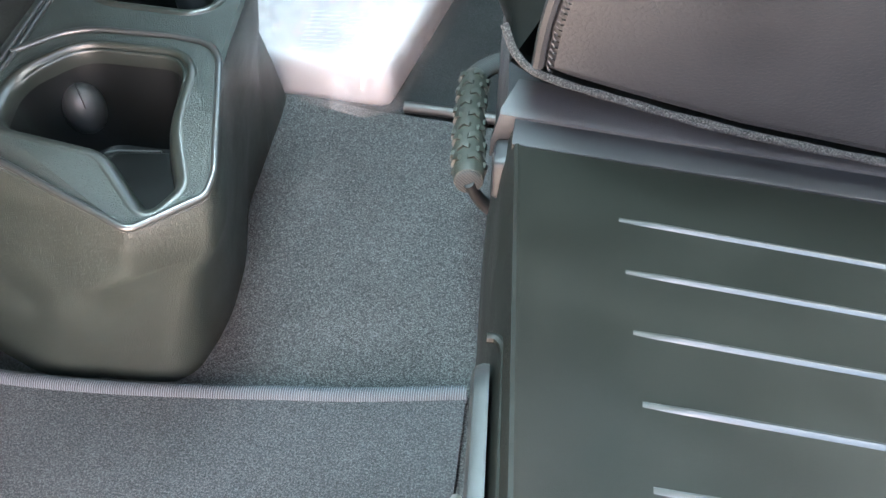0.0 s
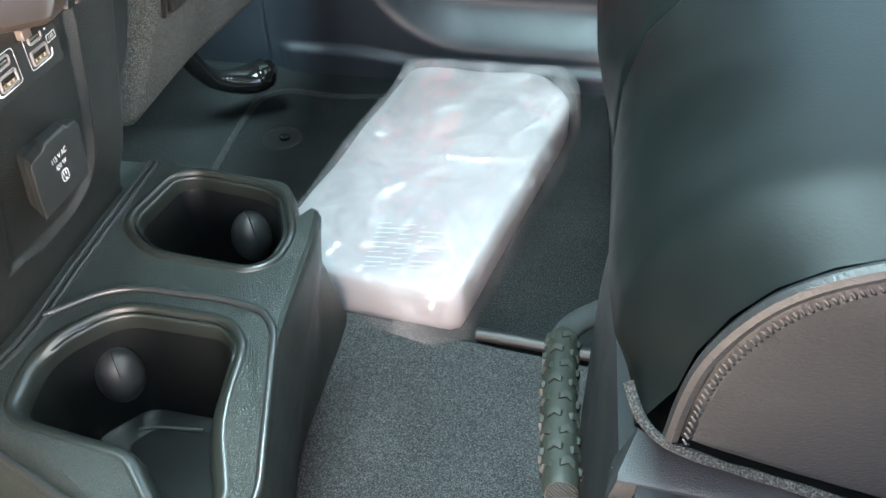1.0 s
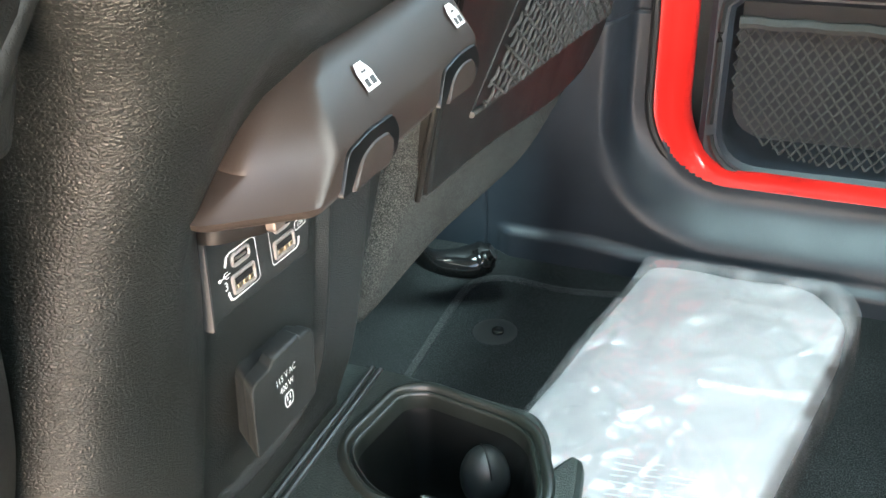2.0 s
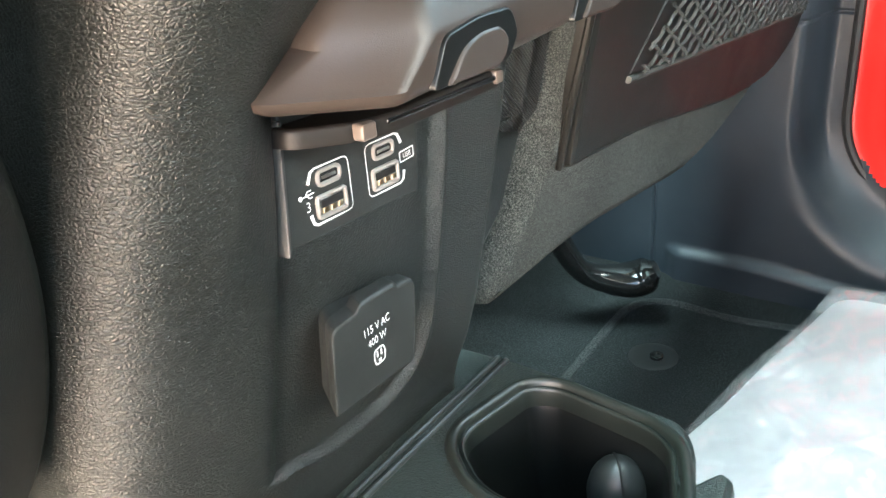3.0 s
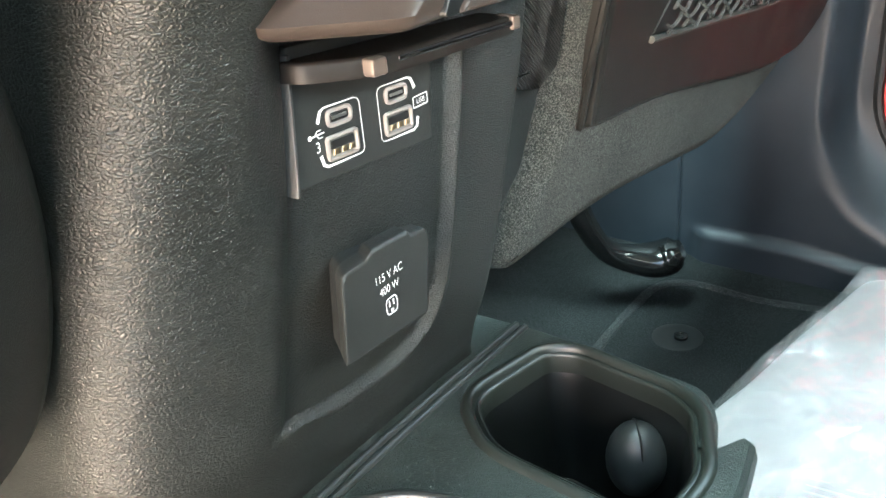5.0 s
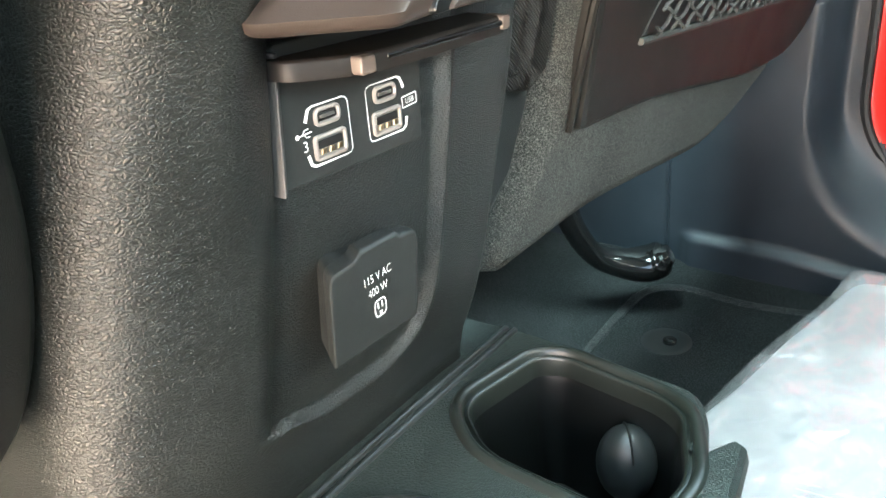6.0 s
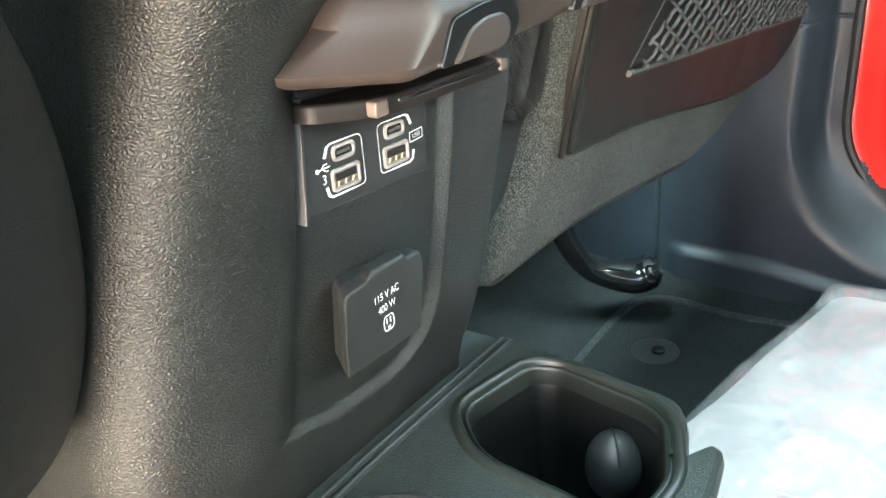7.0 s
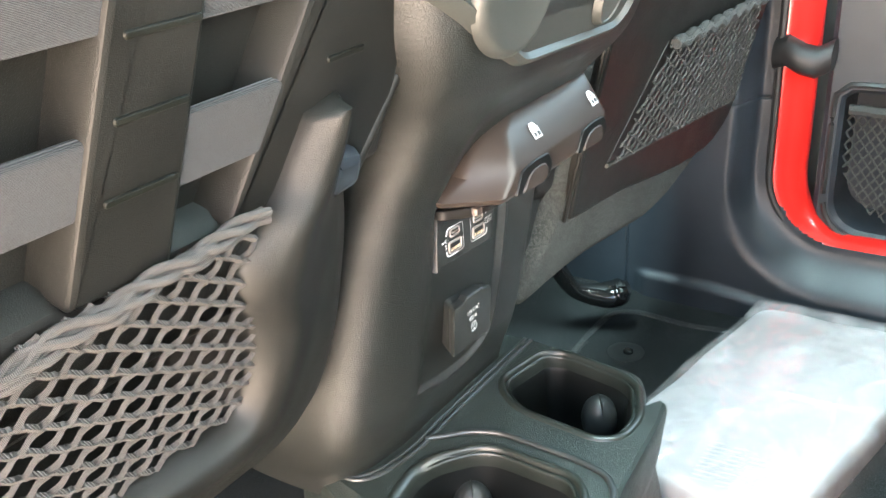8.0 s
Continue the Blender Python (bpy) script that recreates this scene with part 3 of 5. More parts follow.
for corners, radii in ((lcup, lcup_r), (rcup, rcup_r)):
    loop = rounded(corners, radii, 6)
    lip = ring(bm, [(x, y, top_z(x, y)) for x, y in inset(loop, -0.0092)])
    edges += [bm.edges.new((lip[i], lip[(i + 1) % len(lip)])) for i in range(len(lip))]
    cups.append((loop, lip))
filled = bmesh.ops.triangle_fill(bm, use_beauty=True, use_dissolve=False, edges=edges)
top_faces = {f for f in filled["geom"] if isinstance(f, bmesh.types.BMFace)}
inner = [e for e in {e for f in top_faces for e in f.edges} if all(f in top_faces for f in e.link_faces) and len(e.link_faces) == 2]
grown = bmesh.ops.subdivide_edges(bm, edges=inner, cuts=5, use_grid_fill=True)
for v in grown["geom_inner"]:
    if isinstance(v, bmesh.types.BMVert):
        v.co.z = top_z(v.co.x, v.co.y)
body = part("cup_holder_block", bm, GRAIN, console, "", 30)

for n, (corners, radii) in enumerate(((lcup, lcup_r), (rcup, rcup_r))):
    bm = bmesh.new()
    loop = rounded(corners, radii, 6)
    cx, cy = sum(p[0] for p in loop) / len(loop), sum(p[1] for p in loop) / len(loop)
    rows = []
    for d, z in ((-0.0006, None), (0.0012, 0.185), (0.003, 0.160), (0.005, 0.140), (0.008, 0.131), (0.012, 0.1285)):
        rows.append([(x, y, (top_z(x, y) - 0.010) if z is None else min(z, top_z(x, y) - 0.014)) for x, y in inset(loop, d)])
    loft(bm, rows, False, True)
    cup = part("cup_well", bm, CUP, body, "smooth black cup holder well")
    bm = bmesh.new()
    stepped = ((-0.0094, 0.0003), (-0.0086, -0.0010), (-0.0074, -0.0019), (-0.0058, -0.0021), (-0.0044, -0.0016), (-0.0037, 0.0002), (-0.0031, 0.0018), (-0.0023, 0.0018), (-0.0016, 0.0008), (-0.0009, 0.0011), (-0.0003, 0.0026), (0.0, 0.011))
    broad = ((-0.0094, 0.0003), (-0.0082, -0.0004), (-0.0068, -0.0004), (-0.0055, 0.0000), (-0.0043, 0.0006), (-0.0033, 0.0013), (-0.0024, 0.0022), (-0.0017, 0.0032), (-0.0011, 0.0043), (-0.0006, 0.0056), (-0.0002, 0.0072), (0.0, 0.012))
    rows = []
    for (d0, h0), (d1, h1) in zip(stepped, broad):
        row = []
        for (x0, y0), (x1, y1) in zip(inset(loop, d0), inset(loop, d1)):
            k = smoothstep(0.016, -0.012, y0) if n == 0 else 0.0
            x, y = x0 + (x1 - x0) * k, y0 + (y1 - y0) * k
            row.append((x, y, top_z(x, y) - h0 - (h1 - h0) * k))
        rows.append(row)
    loft(bm, rows)
    part("cup_rim", bm, CUP_RIM, body, "smooth stepped rim of the cup holder", 60)
    if n == 0:
        # the low step in the handle slot
        bm = bmesh.new()
        slab(bm, rounded([(0.066, -0.020), (0.076, -0.006), (0.121, -0.001), (0.124, -0.030), (0.139, -0.064), (0.130, -0.079), (0.096, -0.046)], 0.004, 4), lambda u, v, w: (u, v, w), 0.12, 0.150, 0.0015)
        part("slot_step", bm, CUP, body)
        bm = bmesh.new()
        tube(bm, [(0.0675, -0.0085, 0.1500), (0.0765, -0.0055, 0.1502), (0.104, -0.0030, 0.1502)], 0.0011, 8)
        part("slot_edge", bm, RIM, body)
    # spring tab, a rounded rubber bump with a moulding line
    bm = bmesh.new()
    c = (0.0490, 0.0155, 0.166) if n == 0 else (0.081, 0.147, 0.165)
    ball(bm, c, (0.0138, 0.0138, 0.019), 14, 26)
    tab = part("spring_tab", bm, SATIN, body, "rounded rubber spring tab")
    bm = bmesh.new()
    tube(bm, [(c[0] + 0.0139 * math.sin(a) * math.cos(0.9), c[1] - 0.0139 * math.sin(a) * math.sin(0.9), c[2] + 0.0192 * math.cos(a)) for a in (-0.5 + 0.16 * k for k in range(11))], 0.0007, 5)
    part("mould_line", bm, SOCKET, tab)

# raised crease round the near cup
bm = bmesh.new()
crease = [(0.008, -0.058), (0.1265, -0.1018), (0.1625, -0.0715), (0.1640, -0.058), (0.1450, 0.027), (0.134, 0.042), (0.108, 0.047), (0.054, 0.048), (0.036, 0.041), (0.012, 0.018)]
path = rounded(crease, [0.0, 0.006, 0.004, 0.006, 0.012, 0.008, 0.006, 0.014, 0.012, 0.0], 6)
tube(bm, [(x, y, top_z(x, y) + 0.0008) for x, y in path], 0.0023, 10)
part("crease", bm, RIM, body)
# double bead where the upright meets the block
bm = bmesh.new()
for off in (0.0075, 0.0125):
    tube(bm, smooth_path([(-0.045 + off, -0.040, 0.2052), (-0.012 + off, -0.036, 0.2054), (0.001 + off, 0.0, 0.2056), (0.001 + off, 0.06, 0.2056), (0.000 + off, 0.12, 0.2040), (-0.003 + off, 0.172, 0.1998)]), 0.0016, 8)
part("bead", bm, RIM, body)

def smooth_table(table, z):
    """A smooth curve through a small table of (z, value)."""
    if z <= table[0][0]:
        return table[0][1]
    for k in range(len(table) - 1):
        (a, u), (b, v) = table[k], table[k + 1]
        if z <= b:
            pa, pb = table[max(0, k - 1)], table[min(len(table) - 1, k + 2)]
            h = b - a
            m0 = (v - pa[1]) / (b - pa[0]) * h
            m1 = (pb[1] - u) / (pb[0] - a) * h
            t = (z - a) / h
            return (2 * t ** 3 - 3 * t * t + 1) * u + (t ** 3 - 2 * t * t + t) * m0 + (3 * t * t - 2 * t ** 3) * v + (t ** 3 - t * t) * m1
    return table[-1][1]


# upright shell: a rounded housing that leans out over the ports
DEPTH = [(0.19, 0.000), (0.207, 0.003), (0.225, 0.012), (0.25, 0.021), (0.29, 0.0272), (0.3365, 0.0308), (0.36, 0.0314), (0.385, 0.0325), (0.395, 0.040), (0.405, 0.049), (0.418, 0.057), (0.43, 0.065), (0.44, 0.075), (0.45, 0.085), (0.46, 0.093), (0.47, 0.098), (0.485, 0.103), (0.51, 0.108), (0.55, 0.112), (0.60, 0.105), (0.62, 0.06), (0.63, 0.02)]
LEFT = [(0.19, -0.052), (0.25, -0.062), (0.30, -0.058), (0.35, -0.051), (0.42, -0.042), (0.45, -0.045), (0.50, -0.066), (0.60, -0.075), (0.63, -0.06)]
PILLAR = [(0.25, 0.0212), (0.29, 0.0280), (0.33, 0.0352), (0.36, 0.0430), (0.39, 0.0530), (0.42, 0.0685), (0.45, 0.0855), (0.47, 0.0975)]
RIGHT = [(0.19, 0.148), (0.21, 0.140), (0.23, 0.131), (0.27, 0.135), (0.306, 0.141), (0.346, 0.151), (0.38, 0.158), (0.45, 0.162), (0.60, 0.158), (0.63, 0.14)]


def loop_distance(loop, u, v):
    """Signed distance to a closed 2D loop, negative inside."""
    best, inside = 1e9, False
    for k in range(len(loop)):
        (a, b), (c, d) = loop[k - 1], loop[k]
        ex, ey = c - a, d - b
        t = max(0.0, min(1.0, ((u - a) * ex + (v - b) * ey) / max(ex * ex + ey * ey, 1e-12)))
        best = min(best, math.hypot(u - a - ex * t, v - b - ey * t))
        if (b > v) != (d > v) and u < a + (v - b) / (d - b) * ex:
            inside = not inside
    return -best if inside else best


# recess in the face, round the ports and the outlet
RECESS = rounded([(0.0045, 0.2560), (0.040, 0.2515), (0.066, 0.2500), (0.0810, 0.2570), (0.0865, 0.270), (0.1030, 0.398), (0.0215, 0.398)], [0.003, 0.03, 0.02, 0.010, 0.01, 0.003, 0.003], 5)


def sunk(y, z):
    """How deep the face is sunk at a place; the bevel is wide at the foot and narrow at the side under the pillar."""
    if not (-0.006 < y < 0.118 and 0.240 < z < 0.405):
        return 0.0
    d = loop_distance(RECESS, y, z)
    wide = 0.0020 + 0.0046 * smoothstep(0.012, 0.03, y)
    return 0.0030 * smoothstep(wide, -0.0004, d) - 0.0006 * math.exp(-((d - wide) / 0.0012) ** 2)


def shell_ring(z):
    xp, yl, yr = smooth_table(DEPTH, z), smooth_table(LEFT, z), smooth_table(RIGHT, z)
    back = -0.34
    soft = 0.040 + 0.02 * smoothstep(0.38, 0.46, z)
    lead = rounded([(back, yl + 0.012), (xp - 0.062, yl + 0.002), (xp - 0.012, yl + 0.006), (xp, yl + 0.052), (xp, yr - 0.004), (xp - 0.012, yr), (back, yr)],
                   [0.01, 0.03, soft, 0.03, 0.006, 0.006, 0.01], 8)
    # the flat of the face lies between the fourth and the fifth corner
    a, b = lead[35], lead[36]
    flat = [(a[0] + (b[0] - a[0]) * k / 120, a[1] + (b[1] - a[1]) * k / 120) for k in range(1, 120)]
    pts = lead[:36] + flat + lead[36:]
    swell = max(0.0, smooth_table(PILLAR, z) - xp) if 0.26 < z < 0.47 else 0.0
    out = []
    for x, y in pts:
        near = smoothstep(xp - 0.10, xp - 0.03, x)
        x += swell * smoothstep(0.024, -0.008, y) * near
        if x > xp - 0.010:
            x -= sunk(y, z)
        out.append((x, y, z))
    return out


bm = bmesh.new()
zz = [0.19 + 0.0055 * i for i in range(10)] + [0.243 + 0.0013 * i for i in range(125)] + [0.410 + 0.0055 * i for i in range(40)] + [0.627]
loft(bm, [shell_ring(z) for z in zz], True, True)
shell = part("upright_shell", bm, LEATHER_SHELL, console, "grained vinyl housing", 60)


def face_x(z):
    return lerp_table(DEPTH, z)



# outlet with its closed flip cover
AX = 0.0282
bm = bmesh.new()


def outlet_at(u, v, w):
    """A point of the outlet, whose near side narrows towards the wall."""
    return (w, u + 0.72 * (AX + 0.0112 - w) * max(0.0, 1 - (u - 0.018) / 0.05), v)


slab(bm, rounded([(0.0184, 0.2755), (0.0665, 0.2725), (0.0712, 0.3030), (0.0217, 0.3088)], [0.003, 0.004, 0.005, 0.005], 6), outlet_at, AX - 0.006, AX + 0.0042, 0.0010)
cover = part("outlet_cover", bm, POD, console, "closed black outlet cover")
bm = bmesh.new()
slab(bm, rounded([(0.0182, 0.2768), (0.0625, 0.2745), (0.0672, 0.3030), (0.0655, 0.3073), (0.0575, 0.3082), (0.0555, 0.3102), (0.0368, 0.3114), (0.0335, 0.3093), (0.0215, 0.3093)], [0.002, 0.003, 0.003, 0.002, 0.0006, 0.0006, 0.0006, 0.0008, 0.004], 5), outlet_at, AX + 0.0048, AX + 0.0112, 0.0014)
flap = part("flap", bm, POD, cover)
upface = Matrix(((0, 0, 1, 0), (1, 0, 0, 0), (0, 1, 0, 0), (0, 0, 0, 1)))


def on_face(x, y, z, lean=0.0):
    """The pose of flat print on a face that looks to the rear."""
    return Matrix.Translation((x, y, z)) @ upface @ pose(0, 0, 0, 0, 0, lean)


narrow = Matrix.Diagonal((0.86, 1.0, 1.0, 1.0))
lettering("115 V AC", 0.0042, on_face(AX + 0.0115, 0.0432, 0.2997) @ narrow, PRINT, flap)
lettering("400 W", 0.0041, on_face(AX + 0.0115, 0.0428, 0.2948) @ narrow, PRINT, flap)
bm = bmesh.new()
lean = Matrix.Translation((AX + 0.0115, 0.0430, 0.2882))
loop = rounded([(-0.0026, -0.0032), (0.0026, -0.0032), (0.0033, 0), (0.0026, 0.0032), (-0.0026, 0.0032), (-0.0033, 0)], 0.0016, 5)
a = ring(bm, [lean @ Vector((0, u, v)) for u, v in loop])
b = ring(bm, [lean @ Vector((0, u, v)) for u, v in inset(loop, 0.0005)])
bridge(bm, a, b)
for u0, u1, v0, v1 in ((-0.0015, -0.0008, -0.0002, 0.0021), (0.0006, 0.0013, -0.0002, 0.0021), (-0.0007, 0.0007, -0.0024, -0.0013)):
    bm.faces.new(ring(bm, [lean @ Vector((0, u, v)) for u, v in ((u0, v0), (u1, v0), (u1, v1), (u0, v1))]))
part("outlet_symbol", bm, PRINT, flap)

# port module with its flip lid standing open
UX = 0.0322
bm = bmesh.new()
slab(bm, rounded([(0.0160, 0.3378), (0.0830, 0.3322), (0.0875, 0.376), (0.0205, 0.380)], 0.0012, 3), lambda u, v, w: (w, u, v), 0.020, UX, 0.0008)
ports = part("port_module", bm, POD, console, "flat black port module")
bm = bmesh.new()
slab(bm, rounded([(0.0153, 0.3365), (0.0166, 0.3365), (0.0210, 0.378), (0.0194, 0.378)], 0.0003, 2), lambda u, v, w: (w, u, v), 0.020, UX + 0.0012, 0.0005)
part("edge_strip", bm, EDGE, ports, "grey edge strip")


def port(y, z):
    """A pair of sockets, the small one above the large, in a white outline."""
    def at(u, v, w):
        return (UX + w, y + u, z - 0.06 * u + v)

    for h, wide, high, name in ((-0.0041, 0.0146, 0.0080, "wide_socket"), (0.0051, 0.0116, 0.0058, "narrow_socket")):
        b = bmesh.new()
        r = 0.0016 if high > 0.007 else 0.0030
        o = resample(rounded([(-wide / 2, h - high / 2), (wide / 2, h - high / 2), (wide / 2, h + high / 2), (-wide / 2, h + high / 2)], r, 6), 40)
        i = resample(inset(o, 0.0013), 40)
        loft(b, [[at(u, v, -0.001) for u, v in o], [at(u, v, 0.0006) for u, v in o], [at(u, v, 0.0009) for u, v in inset(o, 0.0004)], [at(u, v, 0.0009) for u, v in inset(o, 0.0010)], [at(u, v, 0.0004) for u, v in i], [at(u, v, -0.0001) for u, v in inset(i, 0.0001)]], False, True)
        frame_ring = part(name, b, GREY_RING, ports, "warm grey port frame")
        b = bmesh.new()
        slab(b, inset(i, 0.0002), at, 0.0, 0.0003, 0.0001)
        part("socket_mouth", b, SOCKET if high < 0.007 else PORT_STEEL, frame_ring)
        b = bmesh.new()
        if high > 0.007:
            slab(b, rounded([(-0.0052, h - 0.0004), (0.0052, h - 0.0004), (0.0052, h + 0.0022), (-0.0052, h + 0.0022)], 0.0003, 2), at, 0.0, 0.0006, 0.0002)
            part("tongue", b, SOCKET, frame_ring)
            for k in range(3):
                b = bmesh.new()
                u = -0.0036 + 0.0036 * k
                slab(b, [(u - 0.0009, h - 0.0022), (u + 0.0009, h - 0.0022), (u + 0.0012, h - 0.0006), (u - 0.0005, h - 0.0006)], at, 0.0, 0.0008, 0.0001)
                part("contact", b, BRASS, frame_ring)
        else:
            slab(b, rounded([(-0.0032, h - 0.0005), (0.0032, h - 0.0005), (0.0032, h + 0.0005), (-0.0032, h + 0.0005)], 0.0002, 2), at, 0.0, 0.0006, 0.0001)
            part("tongue", b, STEEL, frame_ring)
    return at


def outline_print(at, side):
    """The white line round a pair of sockets, open on one side."""
    b = bmesh.new()
    o = [(-side * 0.0100, -0.0052), (-side * 0.0092, -0.0082), (-side * 0.0074, -0.0092), (side * 0.0070, -0.0092), (side * 0.0086, -0.0089), (side * 0.0094, -0.0078), (side * 0.0094, 0.0072), (side * 0.0086, 0.0085), (side * 0.0070, 0.0090), (-side * 0.0062, 0.0090), (-side * 0.0080, 0.0082), (-side * 0.0096, 0.0048)]
    fat = [0.0007, 0.0006, 0.0004] + [0.00017] * 6 + [0.0003, 0.0006, 0.0007]
    left, right = [], []
    for k, (u, v) in enumerate(o):
        t = Vector(o[min(k + 1, len(o) - 1)]) - Vector(o[max(k - 1, 0)])
        t.normalize()
        left.append(at(u - t.y * fat[k], v + t.x * fat[k], 0.0004))
        right.append(at(u + t.y * fat[k], v - t.x * fat[k], 0.0004))
    sheet(b, [left, right])
    part("port_outline", b, PRINT, ports)


outline_print(port(0.0378, 0.3500), 1)
outline_print(port(0.0652, 0.3487), -1)
lettering("3", 0.0048, on_face(UX + 0.0004, 0.0272, 0.3482), PRINT, ports)
lettering("USB", 0.0026, on_face(UX + 0.0006, 0.0772, 0.3480), PRINT, ports)
bm = bmesh.new()
c0 = Vector((UX + 0.0005, 0.0272, 0.3522))
tube(bm, [c0 + Vector((0, -0.0030, 0)), c0 + Vector((0, 0.0030, 0))], 0.00024, 4)
tube(bm, [c0 + Vector((0, -0.0010, 0)), c0 + Vector((0, 0.0002, 0.0012)), c0 + Vector((0, 0.0018, 0.0012))], 0.0002, 4)
tube(bm, [c0 + Vector((0, -0.0003, 0)), c0 + Vector((0, 0.0008, -0.0012)), c0 + Vector((0, 0.0021, -0.0012))], 0.0002, 4)
ball(bm, c0 + Vector((0, -0.0030, 0)), (0.0003, 0.0008, 0.0008), 6, 10)
part("port_symbol", bm, PRINT, ports)
bm = bmesh.new()
loop = rounded([(-0.0040, -0.0020), (0.0040, -0.0020), (0.0040, 0.0020), (-0.0040, 0.0020)], 0.0006, 4)
a = ring(bm, [(UX + 0.0005, 0.0772 + u, 0.3480 + v) for u, v in loop])
b = ring(bm, [(UX + 0.0005, 0.0772 + u, 0.3480 + v) for u, v in inset(loop, 0.0004)])
bridge(bm, a, b)
part("port_box", bm, PRINT, ports)

# the lid: a thin flap swung up over the module, its front edge a dark strip with a bright tab
def lid_strip(name, y0, y1, low, high, x0, x1, material, parent, label="", edge=0.0008):
    """A strip along the lid, which falls a little towards the far side."""
    b = bmesh.new()

    def lay(u, v, w):
        s = (u - 0.012) / 0.105
        return (w - 0.0050 * s, u, v - 0.0089 * s)

    slab(b, rounded([(y0, low), (y1, low), (y1, high), (y0, high)], min(0.0012, 0.45 * (high - low)), 3), lay, x0, x1, edge)
    return part(name, b, material, parent, label)


bm = bmesh.new()
slab(bm, rounded([(0.031, 0.0165), (0.0385, 0.0185), (0.0490, 0.0335), (0.0515, 0.046), (0.0470, 0.1165), (0.031, 0.1165)], [0.002, 0.004, 0.012, 0.01, 0.002, 0.002], 6),
     lambda u, v, w: (u, v, w - 0.085 * (v - 0.017)), 0.3708, 0.3768, 0.0012)
lid = part("port_lid", bm, LID, ports, "thin dark lid standing open", 50)
lid_strip("lid_lip", 0.046, 0.1150, 0.3738, 0.3760, 0.046, 0.0532, GLOSS, lid, "glossy lip of the lid")
lid_strip("lid_tab", 0.0335, 0.0405, 0.3715, 0.3768, 0.047, 0.0532, TAB, lid, "brown-grey finger tab")
lid_strip("lid_hinge", 0.1120, 0.1175, 0.3725, 0.3775, 0.046, 0.0535, TAB, lid)

# switch pod under the overhang
bm = bmesh.new()
def pod_ring(corners, z, d=0.0):
    return [(x, y, z) for x, y in inset(rounded(corners, [0.002, 0.005, 0.0045, 0.005, 0.006, 0.002], 6), d)]


pod_low = [(0.020, 0.004), (0.052, -0.0055), (0.0815, 0.0155), (0.0815, 0.152), (0.064, 0.160), (0.015, 0.160)]
pod_mid = [(0.020, 0.018), (0.060, 0.010), (0.0805, 0.0300), (0.0805, 0.153), (0.064, 0.160), (0.015, 0.160)]
pod_top = [(0.020, 0.034), (0.060, 0.028), (0.0690, 0.0400), (0.0690, 0.153), (0.060, 0.160), (0.015, 0.160)]
pod_cap = [(0.020, 0.050), (0.055, 0.047), (0.0650, 0.0520), (0.0650, 0.153), (0.058, 0.160), (0.015, 0.160)]
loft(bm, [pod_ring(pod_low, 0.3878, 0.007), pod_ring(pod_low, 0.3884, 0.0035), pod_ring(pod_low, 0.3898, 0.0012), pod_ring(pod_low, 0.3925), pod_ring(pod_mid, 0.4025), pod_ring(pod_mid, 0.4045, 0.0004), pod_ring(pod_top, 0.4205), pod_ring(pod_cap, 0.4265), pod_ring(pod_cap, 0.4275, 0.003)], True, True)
pod = part("switch_pod", bm, SWITCH_POD, console, "satin black pod of the window switches, browned in colour for warm light", 40)


def window_icon(y, z, x):
    """A white window-switch symbol."""
    b = bmesh.new()
    up = Vector((-0.70, 0, 1)).normalized()
    side = Vector((0, 1, 0))
    o = Vector((x, y, z))
    out = Vector((1, 0, 0.70)).normalized()
    shape = [(-0.0044, -0.0048), (0.0046, -0.0048), (0.0046, 0.0012), (0.0018, 0.0052), (-0.0030, 0.0052), (-0.0044, 0.0020)]
    b.faces.new(ring(b, [o + side * u + up * v + out * 0.0006 for u, v in shape]))
    p = part("switch_symbol", b, PRINT, pod)
    b = bmesh.new()
    for u0, v0, u1, v1 in ((-0.0032, -0.0036, -0.0008, -0.0008), (0.0004, -0.0036, 0.0034, -0.0008), (-0.0022, 0.0014, 0.0012, 0.0022)):
        b.faces.new(ring(b, [o + side * u + up * v + out * 0.0009 for u, v in ((u0, v0), (u1, v0), (u1, v1), (u0, v1))]))
    part("symbol_gap", b, SATIN, p)


window_icon(0.0665, 0.4152, 0.0731)
window_icon(0.1425, 0.4142, 0.0738)
def pod_front(v):
    """The front of the pod's lower band at a height."""
    return 0.0815 - 0.091 * max(0.0, v - 0.3915)


for y in (0.0, 0.0775):
    # a dark plate proud of the pod imitates the shade of a scoop
    bm = bmesh.new()
    slab(bm, rounded([(0.0270, 0.3895), (0.0655, 0.3885), (0.0715, 0.3950), (0.0690, 0.4025), (0.0520, 0.4035), (0.0360, 0.4020)], 0.003, 5), lambda u, v, w, y=y: (pod_front(v) + w, y + u, v), -0.006, 0.0012, 0.0005)
    part("recess_shade_plate", bm, CUP, pod, "dark raised plate standing in for the shaded scoop round the switch")
    bm = bmesh.new()
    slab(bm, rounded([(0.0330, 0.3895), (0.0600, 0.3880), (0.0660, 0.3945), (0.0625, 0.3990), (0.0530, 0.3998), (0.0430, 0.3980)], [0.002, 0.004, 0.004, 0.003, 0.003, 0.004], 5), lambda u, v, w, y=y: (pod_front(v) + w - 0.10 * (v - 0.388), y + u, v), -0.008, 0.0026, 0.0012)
    part("window_switch", bm, SWITCH_POD, pod, "small black pull switch, browned in colour for warm light")

# vent recess at the top of the housing
bm = bmesh.new()


def vent(u, v, w):
    edge_of = lerp_table(LEFT, v) + 0.046
    return (face_x(v) + w - 9.0 * max(0, edge_of - u) ** 2, u, v)


